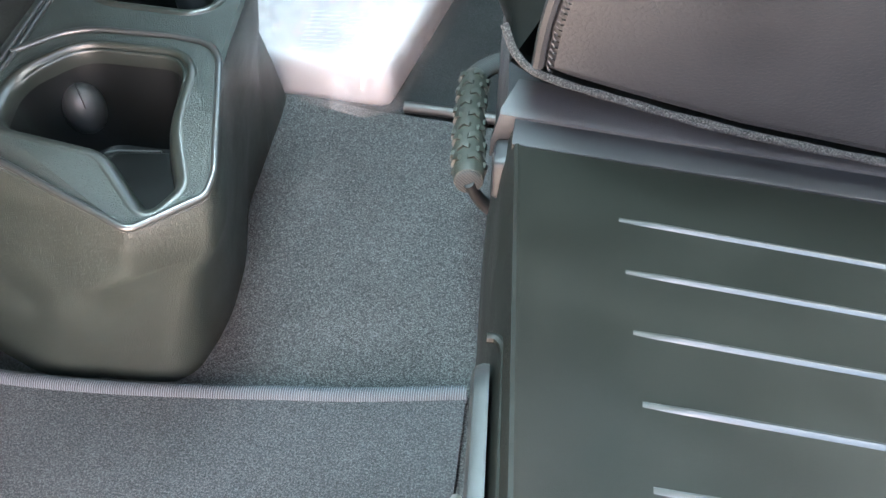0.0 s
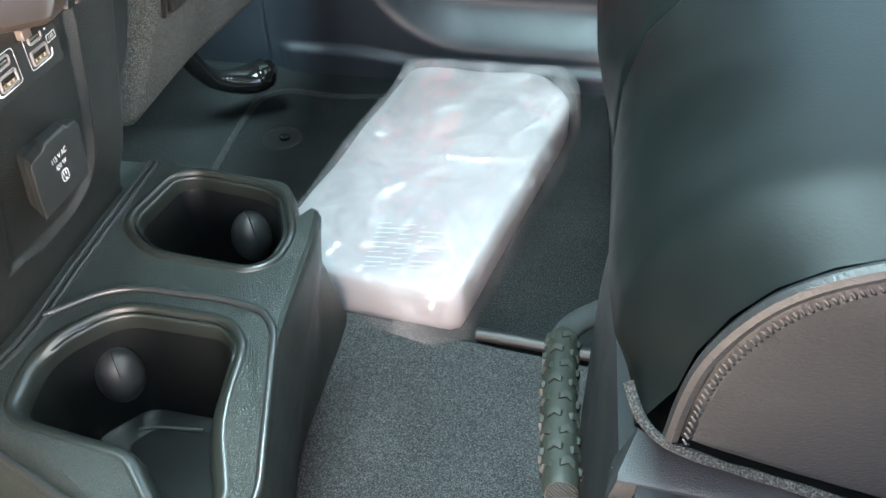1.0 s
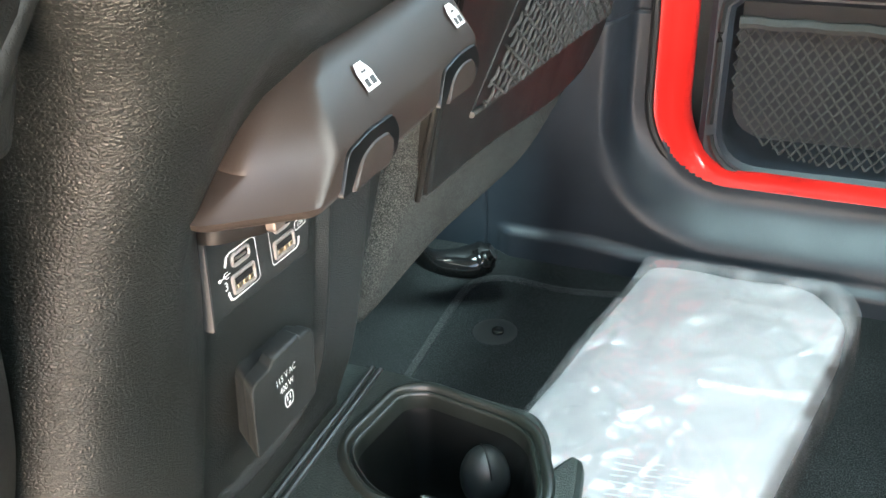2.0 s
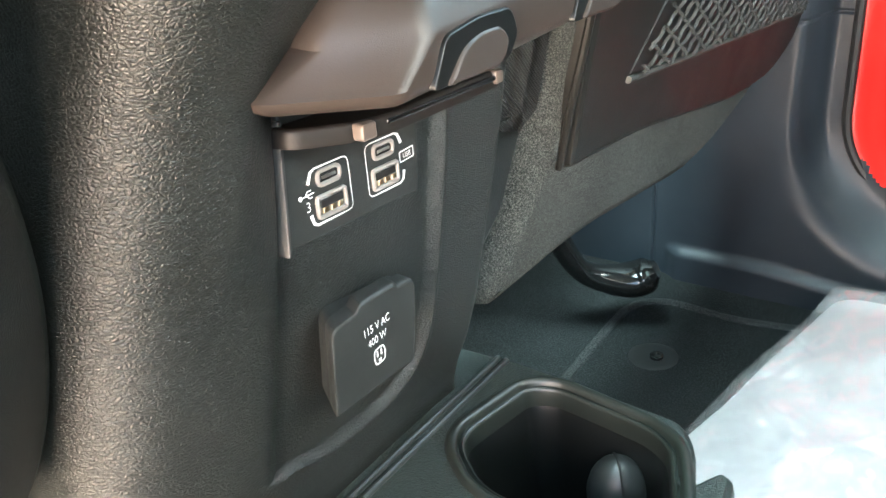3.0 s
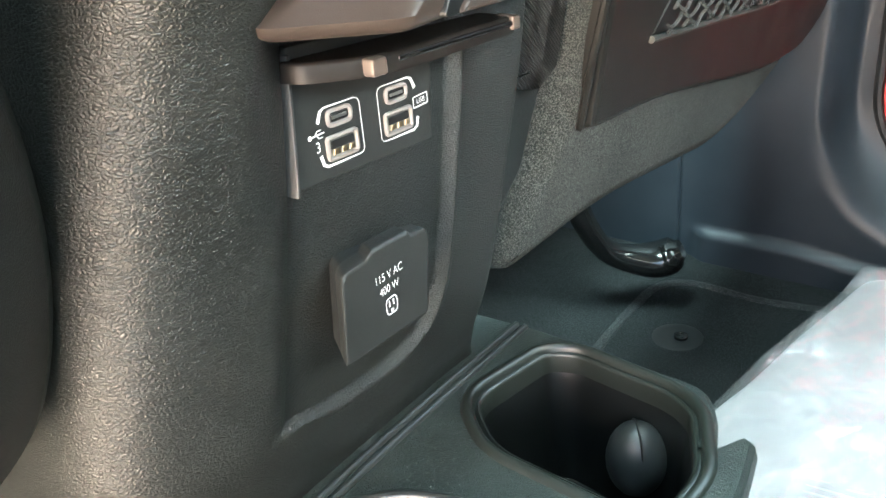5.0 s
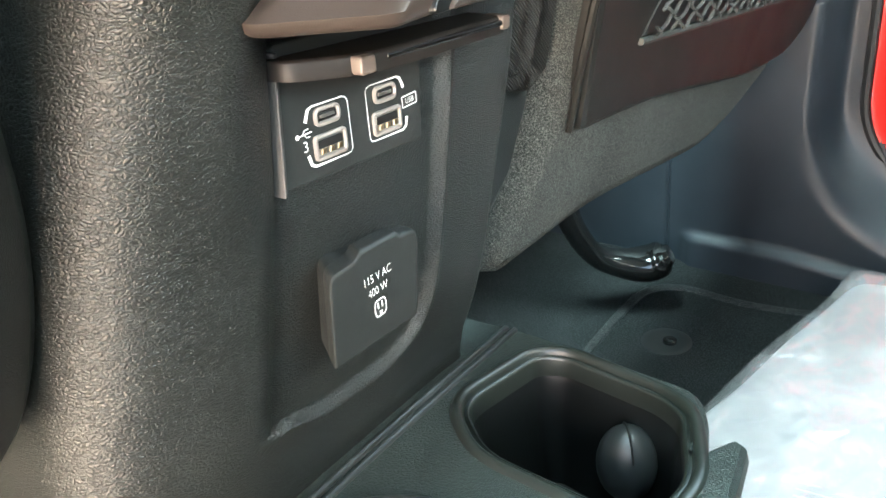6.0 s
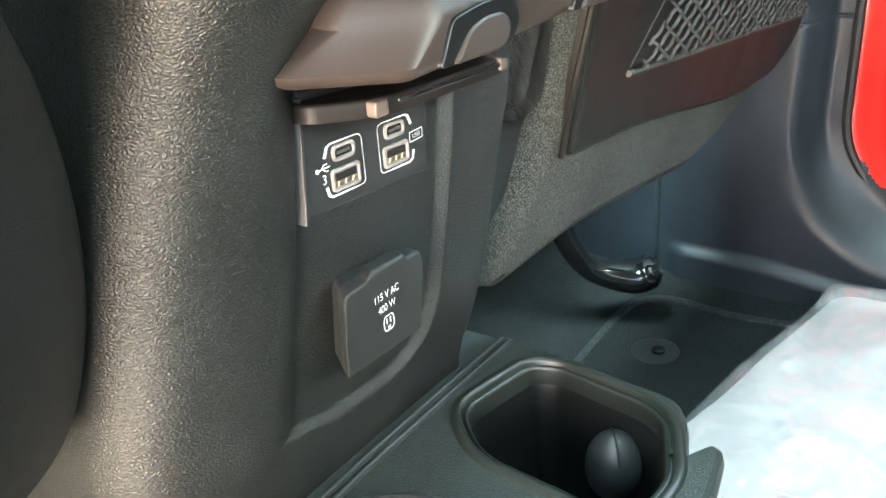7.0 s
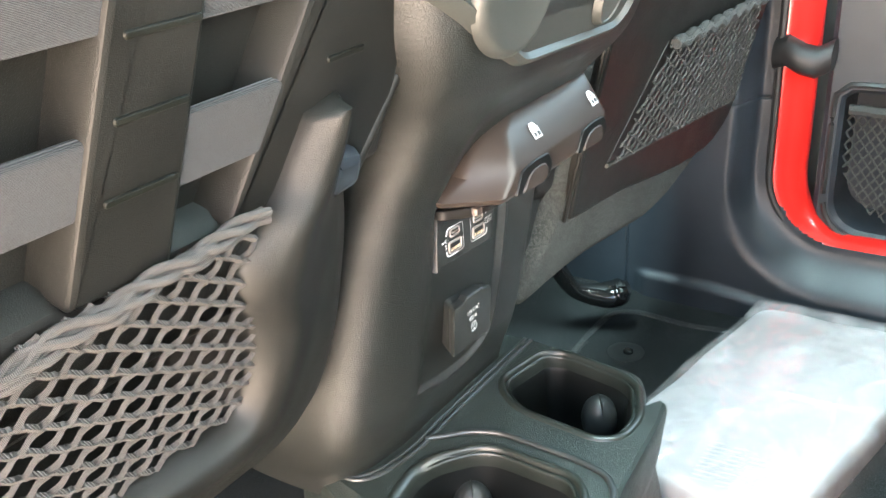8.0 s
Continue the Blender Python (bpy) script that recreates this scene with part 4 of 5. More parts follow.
v_out = resample(rounded([(-0.070, 0.520), (-0.034, 0.491), (0.002, 0.469), (0.124, 0.462), (0.140, 0.475), (0.144, 0.57), (-0.070, 0.57)], 0.008, 6), 90)
v_in = nearest_start(resample(rounded([(-0.060, 0.523), (-0.028, 0.497), (0.005, 0.476), (0.120, 0.469), (0.131, 0.478), (0.135, 0.565), (-0.060, 0.565)], 0.008, 6), 90), v_out)
loft(bm, [[vent(u, v, -0.002) for u, v in v_out], [vent(u, v, 0.003) for u, v in inset(v_out, 0.002)], [vent(u, v, 0.0038) for u, v in inset(v_in, -0.003)], [vent(u, v, 0.0005) for u, v in v_in], [vent(u, v, 0.0005) for u, v in inset(v_in, 0.012)]], False, True)
vents = part("vent_surround", bm, VENT, console, "black vent surround, greyed in colour for sky sheen")
for cy, cz, r in ((-0.014, 0.510, 0.031), (0.092, 0.487, 0.014)):
    bm = bmesh.new()
    loft(bm, [[vent(cy + q * math.cos(a), cz + q * math.sin(a), w) for a in (2 * math.pi * k / 32 for k in range(32))] for q, w in ((r, 0.001), (r * 0.98, 0.004), (r * 0.93, 0.0058), (r * 0.86, 0.0060), (r * 0.80, 0.0052))], False, True)
    part("vent_barrel", bm, VENT, vents)

# ---------------------------------------------------------------- front seat backs
LEANS = radians(14)
UPV = Vector((math.sin(LEANS), 0, math.cos(LEANS)))
OUT = Vector((math.cos(LEANS), 0, -math.sin(LEANS)))
BACK0 = Vector((0.022, 0, 0.3))


def back_at(u, v, w):
    """A point of the seat backs: across the car, up the back, out of it."""
    return tuple(BACK0 + Vector((0, u, 0)) + UPV * v + OUT * w)


def body_of(outline, low, high, edge, material, name, parent, label="", angle=38):
    b = bmesh.new()
    slab(b, outline, back_at, low, high, edge)
    return part(name, b, material, parent, label, angle)


pseat = thing("front_seat", "front passenger seat back with felt skirt and net pocket", "seat", (-0.1, 0.42, 0.19), "front seats")
body_of(rounded([(0.150, -0.078), (0.270, -0.080), (0.480, -0.118), (0.600, -0.084), (0.668, -0.02), (0.66, 0.45), (0.183, 0.45), (0.188, 0.06), (0.194, 0.033), (0.194, 0.0115), (0.183, -0.013)], [0.032, 0.04, 0.05, 0.05, 0.05, 0.05, 0.03, 0.02, 0.01, 0.01, 0.02], 8), -0.050, 0.0, 0.014, FELT, "felt_body", pseat, "grey felt skirt", 100)
panel = body_of(rounded([(0.209, -0.007), (0.300, -0.018), (0.50, -0.062), (0.600, -0.070), (0.645, -0.050), (0.642, 0.44), (0.196, 0.44), (0.198, 0.06)], [0.005, 0.05, 0.05, 0.03, 0.02, 0.03, 0.03, 0.03], 8), -0.004, 0.007, 0.004, PANEL, "back_panel", pseat, "smooth black plastic back panel")
bm = bmesh.new()
tube(bm, smooth_path([back_at(0.202, -0.004, 0.004), back_at(0.197, 0.03, 0.005), back_at(0.194, 0.07, 0.006), back_at(0.190, 0.14, 0.006), back_at(0.188, 0.3, 0.006)]), 0.0020, 8)
part("cloth_seam", bm, PANEL, pseat)
body_of(rounded([(0.148, 0.020), (0.194, 0.006), (0.199, 0.08), (0.190, 0.44), (0.140, 0.44)], [0.01, 0.01, 0.02, 0.02, 0.02], 6), -0.060, -0.008, 0.018, CLOTH, "side_cloth", pseat, "dark ribbed side cloth")
pocket = [(0.256, 0.030), (0.325, 0.115), (0.600, 0.104), (0.628, -0.020)]


def in_poly(poly):
    def f(u, v):
        ok = True
        for k in range(len(poly)):
            (a, b), (c, d) = poly[k], poly[(k + 1) % len(poly)]
            ok &= (c - a) * (v - b) - (d - b) * (u - a) <= 0
        return ok
    return f


# black sheet laid on the panel to darken the gaps of the net
body_of([(0.256, 0.030), (0.628, -0.020), (0.600, 0.104), (0.325, 0.115)], 0.003, 0.0078, 0.0005, SOCKET, "net_backing", panel, "thin black sheet put behind the net for its dark gaps")
bm = bmesh.new()
net(bm, lambda u, v, w: back_at(u, v, 0.010 + w), 0.24, 0.65, -0.04, 0.12, 0.0230, 0.0064, 0.00115, in_poly(pocket), 0.0, 4)
part("net", bm, CORD_BLACK, panel, "black elastic net pocket")
bm = bmesh.new()
tube(bm, [back_at(0.325 + 0.275 * k / 40, 0.1155 - 0.011 * k / 40 + 0.0025 * math.sin(k * 1.3), 0.014) for k in range(41)], 0.0050, 8)
part("net_hem", bm, CORD_BLACK, panel)
bm = bmesh.new()
tube(bm, smooth_path([back_at(0.254, 0.0275, 0.008), back_at(0.38, 0.0105, 0.008), back_at(0.50, -0.0055, 0.008), back_at(0.630, -0.0235, 0.008)]), 0.0019, 8)
part("pocket_lip", bm, VENT, panel)
# unseen cushion, added to keep windshield light off the floor
body_of(rounded([(0.15, -0.05), (0.62, -0.05), (0.62, -0.13), (0.15, -0.13)], 0.02, 5), -0.60, -0.15, 0.02, CLOTH, "seat_cushion", pseat, "unseen seat cushion added to block light from the front")
# curved belt-side shield beside the console
bm = bmesh.new()
slab(bm, rounded([(0.110, 0.238), (0.150, 0.2455), (0.169, 0.2565), (0.189, 0.273), (0.205, 0.2855), (0.217, 0.301), (0.219, 0.320), (0.209, 0.339), (0.182, 0.355), (0.110, 0.358)], [0.004, 0.01, 0.02, 0.02, 0.01, 0.008, 0.008, 0.012, 0.012, 0.004], 6), lambda u, v, w: (w + 0.10 * (v - 0.31), u, v), -0.050, 0.0085, 0.012)
part("buckle_shield", bm, SATIN, pseat, "curved black shield at the seat belt")

bm = bmesh.new()
lever = smooth_path([(-0.150, 0.455, 0.205), (-0.132, 0.470, 0.140), (-0.124, 0.482, 0.098), (-0.112, 0.500, 0.064), (-0.092, 0.520, 0.050), (-0.074, 0.535, 0.048), (-0.058, 0.542, 0.058)], 8)
tube(bm, lever, [0.0135 + 0.0075 * smoothstep(22, 40, k) - 0.010 * smoothstep(44, 48, k) for k in range(len(lever))], 14, True, 0.75)
part("seat_lever", bm, GLOSS, pseat, "glossy black lever under the seat")

dseat = thing("front_seat", "driver seat back with webbing straps, frame and net pocket", "seat", (-0.1, -0.3, 0.0), "front seats")
body_of(rounded([(-0.075, 0.02), (-0.055, 0.14), (-0.012, 0.24), (-0.012, 0.50), (-0.50, 0.50), (-0.50, -0.05), (-0.20, -0.06), (-0.115, -0.035)], [0.02, 0.04, 0.04, 0.03, 0.03, 0.05, 0.05, 0.04], 8), -0.16, -0.050, 0.012, PANEL, "shell", dseat)
# unseen here too, blocks the light from the front
body_of(rounded([(-0.10, 0.0), (-0.52, 0.0), (-0.52, -0.13), (-0.10, -0.13)], 0.02, 5), -0.60, -0.15, 0.02, CLOTH, "seat_cushion", dseat, "unseen seat cushion added to block light from the front")
# grid of ribs with vertical channels, straps across them


def bar(u0, u1, v0, v1, low, high, name, material=PANEL, parent=None, lean=0.0, edge=0.003):
    b = bmesh.new()
    slab(b, rounded([(u0, v0), (u1, v0), (u1 + lean, v1), (u0 + lean, v1)], 0.004, 4), back_at, low, high, edge)
    return part(name, b, material, parent or dseat)


def board_of(corners, high):
    return body_of(rounded(corners, 0.004, 4), -0.058, high, 0.003, PANEL, "back_board", dseat)


board = board_of([(-0.235, 0.145), (-0.190, 0.145), (-0.143, 0.40), (-0.178, 0.40)], 0.004)
for v in (0.1805, 0.208, 0.235, 0.262):
    bar(-0.219 + (v - 0.176) * 0.2, -0.188 + (v - 0.176) * 0.2, v, v + 0.003, 0.002, 0.0052, "slit_rib", RIBBED, board, 0.0, 0.0008)
board2 = board_of([(-0.160, 0.145), (-0.062, 0.145), (-0.010, 0.40), (-0.040, 0.40)], 0.002)
for v in (0.1745, 0.202, 0.229):
    bar(-0.120 + (v - 0.17) * 0.42, -0.096 + (v - 0.17) * 0.42, v, v + 0.003, 0.0, 0.0032, "slit_rib", RIBBED, board2, 0.0, 0.0008)
board_of([(-0.50, 0.10), (-0.295, 0.10), (-0.270, 0.40), (-0.50, 0.40)], 0.004)
bar(-0.50, -0.13, 0.095, 0.149, -0.058, 0.001, "cross_board", PANEL, dseat, 0.0, 0.012)
bar(-0.34, -0.06, 0.12, 0.42, -0.060, -0.019, "channel_backing", PANEL, dseat, 0.0, 0.004)
for v0, v1, u0, u1 in ((0.1775, 0.2045, -0.300, -0.214), (0.2365, 0.2635, -0.300, -0.202), (0.2955, 0.3225, -0.300, -0.190), (0.1740, 0.2015, -0.195, -0.130), (0.2330, 0.2600, -0.186, -0.100)):
    bar(u0, u1, v0, v1, -0.0030, 0.0015, "strap", WEBBING, dseat, 0.004, 0.0015)
# curved side rail and lower frame
bm = bmesh.new()
LEFT_EDGE = [(-0.119, 0.184), (-0.126, 0.170), (-0.134, 0.155), (-0.145, 0.142), (-0.159, 0.124), (-0.155, 0.097), (-0.153, 0.075), (-0.159, 0.054), (-0.175, 0.050), (-0.205, 0.053), (-0.300, 0.058)]
RIDGE = [(-0.110, 0.190), (-0.112, 0.177), (-0.120, 0.158), (-0.134, 0.139), (-0.140, 0.113), (-0.135, 0.091), (-0.140, 0.070), (-0.148, 0.050), (-0.165, 0.040), (-0.205, 0.041), (-0.300, 0.044)]
OUTER = [(-0.099, 0.188), (-0.086, 0.172), (-0.073, 0.135), (-0.058, 0.098), (-0.050, 0.062), (-0.049, 0.030), (-0.054, 0.000), (-0.064, -0.020), (-0.088, -0.033), (-0.128, -0.035), (-0.300, -0.036)]
falls = [0.002, 0.0, -0.009, -0.015, -0.019, -0.02, -0.02, -0.02, -0.02, -0.02, -0.02]


def chain(pts, w):
    return smooth_path([back_at(u, v, h) for (u, v), h in zip(pts, w)], 5)


def between(a, b, t):
    return [(p[0] + (q[0] - p[0]) * t, p[1] + (q[1] - p[1]) * t) for p, q in zip(a, b)]


lines = [chain(LEFT_EDGE, [-0.05] * 11), chain(LEFT_EDGE, [0.004] * 11), chain(between(LEFT_EDGE, RIDGE, 0.15), [0.009] * 11), chain(between(LEFT_EDGE, RIDGE, 0.6), [0.016] * 11),
         chain(between(LEFT_EDGE, RIDGE, 0.9), [0.0190] * 11), chain(between(RIDGE, OUTER, 0.06), [0.0190] * 11), chain(between(RIDGE, OUTER, 0.20), [0.0150] * 11), chain(between(RIDGE, OUTER, 0.6), [0.006 + f * 0.3 for f in falls]),
         chain(between(RIDGE, OUTER, 0.94), [f + 0.002 for f in falls]), chain(OUTER, [f - 0.004 for f in falls]), chain(OUTER, [-0.06] * 11)]
loft(bm, [list(p) for p in zip(*lines)], True, True)
part("side_rail", bm, PANEL, dseat, "curved grained side rail", 60)
bm = bmesh.new()
slab(bm, rounded([(-0.112, 0.140), (-0.086, 0.142), (-0.085, 0.160), (-0.108, 0.163)], 0.006, 5), back_at, -0.02, 0.012, 0.006)
part("side_clip", bm, TRIM, dseat, "blue-grey side clip")
bm = bmesh.new()
tube(bm, smooth_path([back_at(-0.082, 0.138, 0.000), back_at(-0.062, 0.168, 0.0), back_at(-0.032, 0.212, -0.004), back_at(-0.010, 0.30, -0.01)]), 0.0032, 14)
part("side_piping", bm, PANEL, dseat)
bm = bmesh.new()
dn = [(-0.148, 0.050), (-0.36, 0.052), (-0.36, 0.142), (-0.148, 0.150)]
net(bm, lambda u, v, w: back_at(u, v, 0.003 + w), -0.37, -0.13, 0.03, 0.150, 0.0190, 0.0054, 0.00150, in_poly(dn), 0.004, 6)
part("net", bm, CORD, dseat, "grey elastic net pocket")
bm = bmesh.new()
for k in range(4):
    tube(bm, [back_at(-0.147 - 0.0036 * i, 0.150 + 0.0018 * math.sin(i * 0.55 + k * 2.1) + 0.0012 * k - 0.00035 * i, 0.009 + 0.0022 * math.cos(i * 0.6 + k * 2)) for i in range(60)], 0.0019, 7)
part("net_hem", bm, CORD, dseat, "gathered grey hem of the net")

# ---------------------------------------------------------------- rear seat
base = thing("storage_bin", "ribbed grey-black plastic bin under the rear seat", "storage bin", (0.5, -0.25, 0.0085))


def deck(x, y):
    return 0.2700 - 0.125 * (x - 0.338) + 0.20 * (-0.105 - y)


def bin_x(y):
    return 0.058 * (-0.099 - y)


bm = bmesh.new()
loft(bm, [[(0.320 + bin_x(y), y, 0.0085), (0.322 + bin_x(y), y, 0.15), (0.324 + bin_x(y), y, 0.20), (0.330 + bin_x(y), y, deck(0.338, y) - 0.016), (0.334 + bin_x(y), y, deck(0.338, y) - 0.003), (0.3352 + bin_x(y), y, deck(0.338, y) + 0.0008), (0.3368 + bin_x(y), y, deck(0.338, y) + 0.0012), (0.3385 + bin_x(y), y, deck(0.338, y))] + [(x, y, deck(x, y)) for x in (0.375, 0.40, 0.6, 0.8, 1.0)] + [(1.0, y, 0.0085)] for y in [-0.078] + [-0.100 - 0.02 * k for k in range(26)]], True, True, False)
part("bin_top", bm, RIBBED, base)
for k in range(11):
    y = -0.1435 - 0.0340 * k
    bm = bmesh.new()
    xs2 = [0.3825 + 0.0018 * k + 0.008 * i for i in range(60)]
    prof = []
    for i, x in enumerate(xs2):
        h = 0.0004 + 0.0013 * smoothstep(0, 2, i)
        prof.append([(x, y + 0.0018, deck(x, y + 0.0018) - 0.0005), (x, y + 0.0010, deck(x, y) + h * 0.7), (x, y, deck(x, y) + h), (x, y - 0.0010, deck(x, y) + h * 0.7), (x, y - 0.0018, deck(x, y - 0.0018) - 0.0005)])
    sheet(bm, prof)
    part("rib", bm, RIM, base)
# bar along its inner edge: a light top, a darker strip below it, and a slanting end
bm = bmesh.new()
rows = []
for x in [0.330] + [0.345 + 0.02 * k for k in range(33)]:
    d = deck(x, -0.099)
    e = 1 if x > 0.335 else 0
    k = 0.030 * (x - 0.338)
    rows.append([(a, b + k, c) for a, b, c in [(x + 0.006 * (1 - e), -0.055, d - 0.012), (x + 0.005 * (1 - e), -0.055, d + 0.003), (x + 0.004 * (1 - e), -0.058, d + 0.0055), (x - 0.003 * (1 - e), -0.080, d + 0.0045), (x - 0.003 * (1 - e), -0.0825, d + 0.003), (x - 0.003 * (1 - e), -0.0830, d - 0.012)]])
d = deck(0.33, -0.099)
rows.insert(0, [(0.326, -0.056, d - 0.022), (0.327, -0.057, d - 0.016), (0.327, -0.062, d - 0.014), (0.323, -0.084, d - 0.010), (0.323, -0.0855, d - 0.012), (0.323, -0.086, d - 0.022)])
loft(bm, rows, True, True, True)
part("inner_bar", bm, BAR, base, "slate grey grained edge bar", 30)
bm = bmesh.new()
loft(bm, [[(x, b + 0.030 * (x - 0.338), deck(x, -0.099) + c) for b, c in ((-0.0822, 0.0015), (-0.0840, 0.0012), (-0.0975, 0.0012), (-0.0990, 0.0004), (-0.0992, -0.008), (-0.0822, -0.008))] for x in [0.334 + 0.02 * k for k in range(34)]], True, True, True)
part("lower_strip", bm, BASE_PLASTIC, base, "dark blue-grey strip below the bar")
bm = bmesh.new()
slab(bm, rounded([(-0.104, 0.236), (-0.060, 0.232), (-0.058, 0.250), (-0.070, 0.258), (-0.100, 0.258)], 0.004, 4), lambda u, v, w: (0.336 - w, u, v), 0.0, 0.011, 0.003)
part("bar_end", bm, BASE_PLASTIC, base)
# latch on its front: a raised lip and a rounded cover
bm = bmesh.new()
lip_path = [(0.3300 + bin_x(-0.22), -0.2195), (0.3335 + bin_x(-0.222), -0.2200), (0.3362 + bin_x(-0.226), -0.2250), (0.3366 + bin_x(-0.235), -0.2350)] + [(0.3364 + bin_x(y), y) for y in (-0.26, -0.30, -0.36, -0.42, -0.50)]
tube(bm, smooth_path([(x - 0.0030, y, deck(0.338, y) - 0.0085) for x, y in lip_path]), 0.0020, 8)
part("latch_lip", bm, RIBBED, base, "raised lip of the latch recess")
bm = bmesh.new()
slab(bm, rounded([(-0.222, 0.10), (-0.50, 0.10), (-0.50, 0.330), (-0.290, 0.292), (-0.236, 0.283), (-0.222, 0.274)], [0.01, 0.01, 0.01, 0.01, 0.006, 0.006], 6), lambda u, v, w: (0.3285 + bin_x(u) - w, u, v), 0.0, 0.0065, 0.004)
latch = part("latch_cover", bm, SATIN, base, "smooth black latch cover")
bm = bmesh.new()
tube(bm, smooth_path([(0.3195 + bin_x(-0.275), -0.275, 0.268), (0.3180 + bin_x(-0.285), -0.285, 0.272), (0.3175 + bin_x(-0.30), -0.300, 0.275)]), 0.0022, 8)
part("latch_pin", bm, STEEL, latch)

# board and cushion of the far seat
seat = thing("rear_seat", "dark leather rear seat cushion with red stitching on a plastic base", "seat", (0.5, 0.25, 0.0))
bm = bmesh.new()
back_off = lambda y: 0.030 * smoothstep(0.10, 0.20, y)
loft(bm, [[(0.319 - 0.065 * y + back_off(y), y, 0.0), (0.320 - 0.065 * y + back_off(y), y, 0.10), (0.322 - 0.065 * y + back_off(y), y, 0.20), (0.326 - 0.065 * y + back_off(y), y, 0.240), (0.356 - 0.05 * y + back_off(y), y, 0.252), (0.9, y, 0.20), (0.9, y, 0.0)] for y in [-0.066 + 0.0235 * k for k in range(29)]], True, True, True)
part("seat_base", bm, BASE_PLASTIC, seat, "dark grey plastic seat base")
bm = bmesh.new()
slab(bm, rounded([(0.300, 0.125), (0.318, 0.125), (0.375, 0.185), (0.385, 0.215), (0.300, 0.205)], 0.006, 4), lambda u, v, w: (w - 0.065 * (u - 0.3), u, v), 0.320, 0.336, 0.003)
part("strap_guide", bm, CUP, seat, "black strap guide on the seat base")

PROFILE = [(0.330, 0.300), (0.324, 0.312), (0.325, 0.330), (0.332, 0.352), (0.344, 0.370), (0.360, 0.385), (0.382, 0.396), (0.42, 0.404), (0.50, 0.404), (0.62, 0.396), (0.80, 0.380), (0.90, 0.37)]
LOWER = [(0.330, 0.300), (0.345, 0.290), (0.38, 0.281), (0.436, 0.268), (0.51, 0.256), (0.62, 0.24), (0.80, 0.215), (0.90, 0.20)]


side = [(0.344, 0.300), (0.346, 0.322), (0.350, 0.341), (0.358, 0.358), (0.368, 0.371), (0.382, 0.381), (0.400, 0.388), (0.43, 0.393), (0.50, 0.394), (0.62, 0.386), (0.80, 0.370), (0.89, 0.362), (0.89, 0.21), (0.80, 0.222), (0.62, 0.247), (0.51, 0.263), (0.436, 0.275), (0.385, 0.287), (0.355, 0.295)]


def cushion_row(y):
    """The cushion's section across the car at y, from the underside over the front to the back."""
    drop = 0.060 * smoothstep(-0.06, 0.16, y)
    push = lerp_table([(-0.08, 0.0), (-0.01, 0.006), (0.10, 0.005), (0.14, 0.008), (0.215, 0.019), (0.32, 0.026), (0.45, 0.028)], y)
    swell = 0.006 * math.sin(max(0, min(1, (y + 0.08) / 0.60)) * math.pi)
    seam = 0.0035 * math.exp(-((y - 0.112) / 0.004) ** 2) + 0.003 * math.exp(-((y - 0.36) / 0.004) ** 2)
    out = [(x - push * max(0, 1 - (x - 0.324) / 0.16), y, z - drop * max(0, 1 - (x - 0.33) / 0.12)) for x, z in LOWER[::-1]]
    for x, z in PROFILE[1:]:
        front = max(0, 1 - (x - 0.324) / 0.05)
        out.append((x - swell * front + seam * front * 1.0 - push * max(0, 1 - (x - 0.324) / 0.16), y, z + swell - seam * 1.2 - drop * 0.55 * front * smoothstep(0.34, 0.31, z)))
    return out


bm = bmesh.new()
ys = [-0.078 + 0.004 * k for k in range(12)] + [-0.026 + 0.012 * k for k in range(11)] + [0.102 + 0.0025 * k for k in range(9)] + [0.13 + 0.016 * k for k in range(14)] + [0.350 + 0.0025 * k for k in range(9)] + [0.38 + 0.018 * k for k in range(13)]
rows = []
for y in ys:
    row = cushion_row(y)
    e = smoothstep(-0.082, -0.044, y) ** 0.6
    n_low = len(LOWER)
    rim_row = row[:n_low] + [(x - 0.002, y, z + 0.002) for x, z in side[1:12]]
    far = 0.05 * smoothstep(0.54, 0.60, y)
    rows.append([(a[0] + (b[0] - a[0]) * e + (0.55 - b[0]) * far, y, a[2] + (b[2] - a[2]) * e + (0.30 - b[2]) * far) for a, b in zip(rim_row, row)])
loft(bm, rows, False, True, False)
cushion = part("cushion", bm, LEATHER_FRONT, seat, "smooth dark leather cushion", 60)
# side panel with its stitched border
bm = bmesh.new()
slab(bm, side, lambda u, v, w: (u, -0.070 - w, v), 0.0, 0.012, 0.006)
part("side_panel", bm, LEATHER, cushion, "grey-brown grained leather side panel")
bm = bmesh.new()
border = smooth_path([(x - 0.0015, -0.0815, z + 0.0015) for x, z in side[:12]], 6)
tube(bm, border, 0.0030, 8)
part("piping", bm, LEATHER, cushion)
bm = bmesh.new()
inner_line = smooth_path([(x + 0.0035, -0.0822, z - 0.0030) for x, z in side[:12]], 14)
for k in range(0, len(inner_line) - 1, 1):
    p = Vector(inner_line[k])
    if k % 2 == 0 and k < 100:
        bm = bmesh.new()
        q = Vector(inner_line[min(k + 1, len(inner_line) - 1)])
        dirn = (q - p)
        tube(bm, [tuple(p + Vector((0.0013, 0, -0.0009))), tuple(p + dirn * 0.25 + Vector((0.0, -0.0012, 0))), tuple(p + dirn * 0.5 + Vector((-0.0013, 0, 0.0009)))], 0.0005, 4)
        part("stitch", bm, SOCKET, cushion)
bm = bmesh.new()
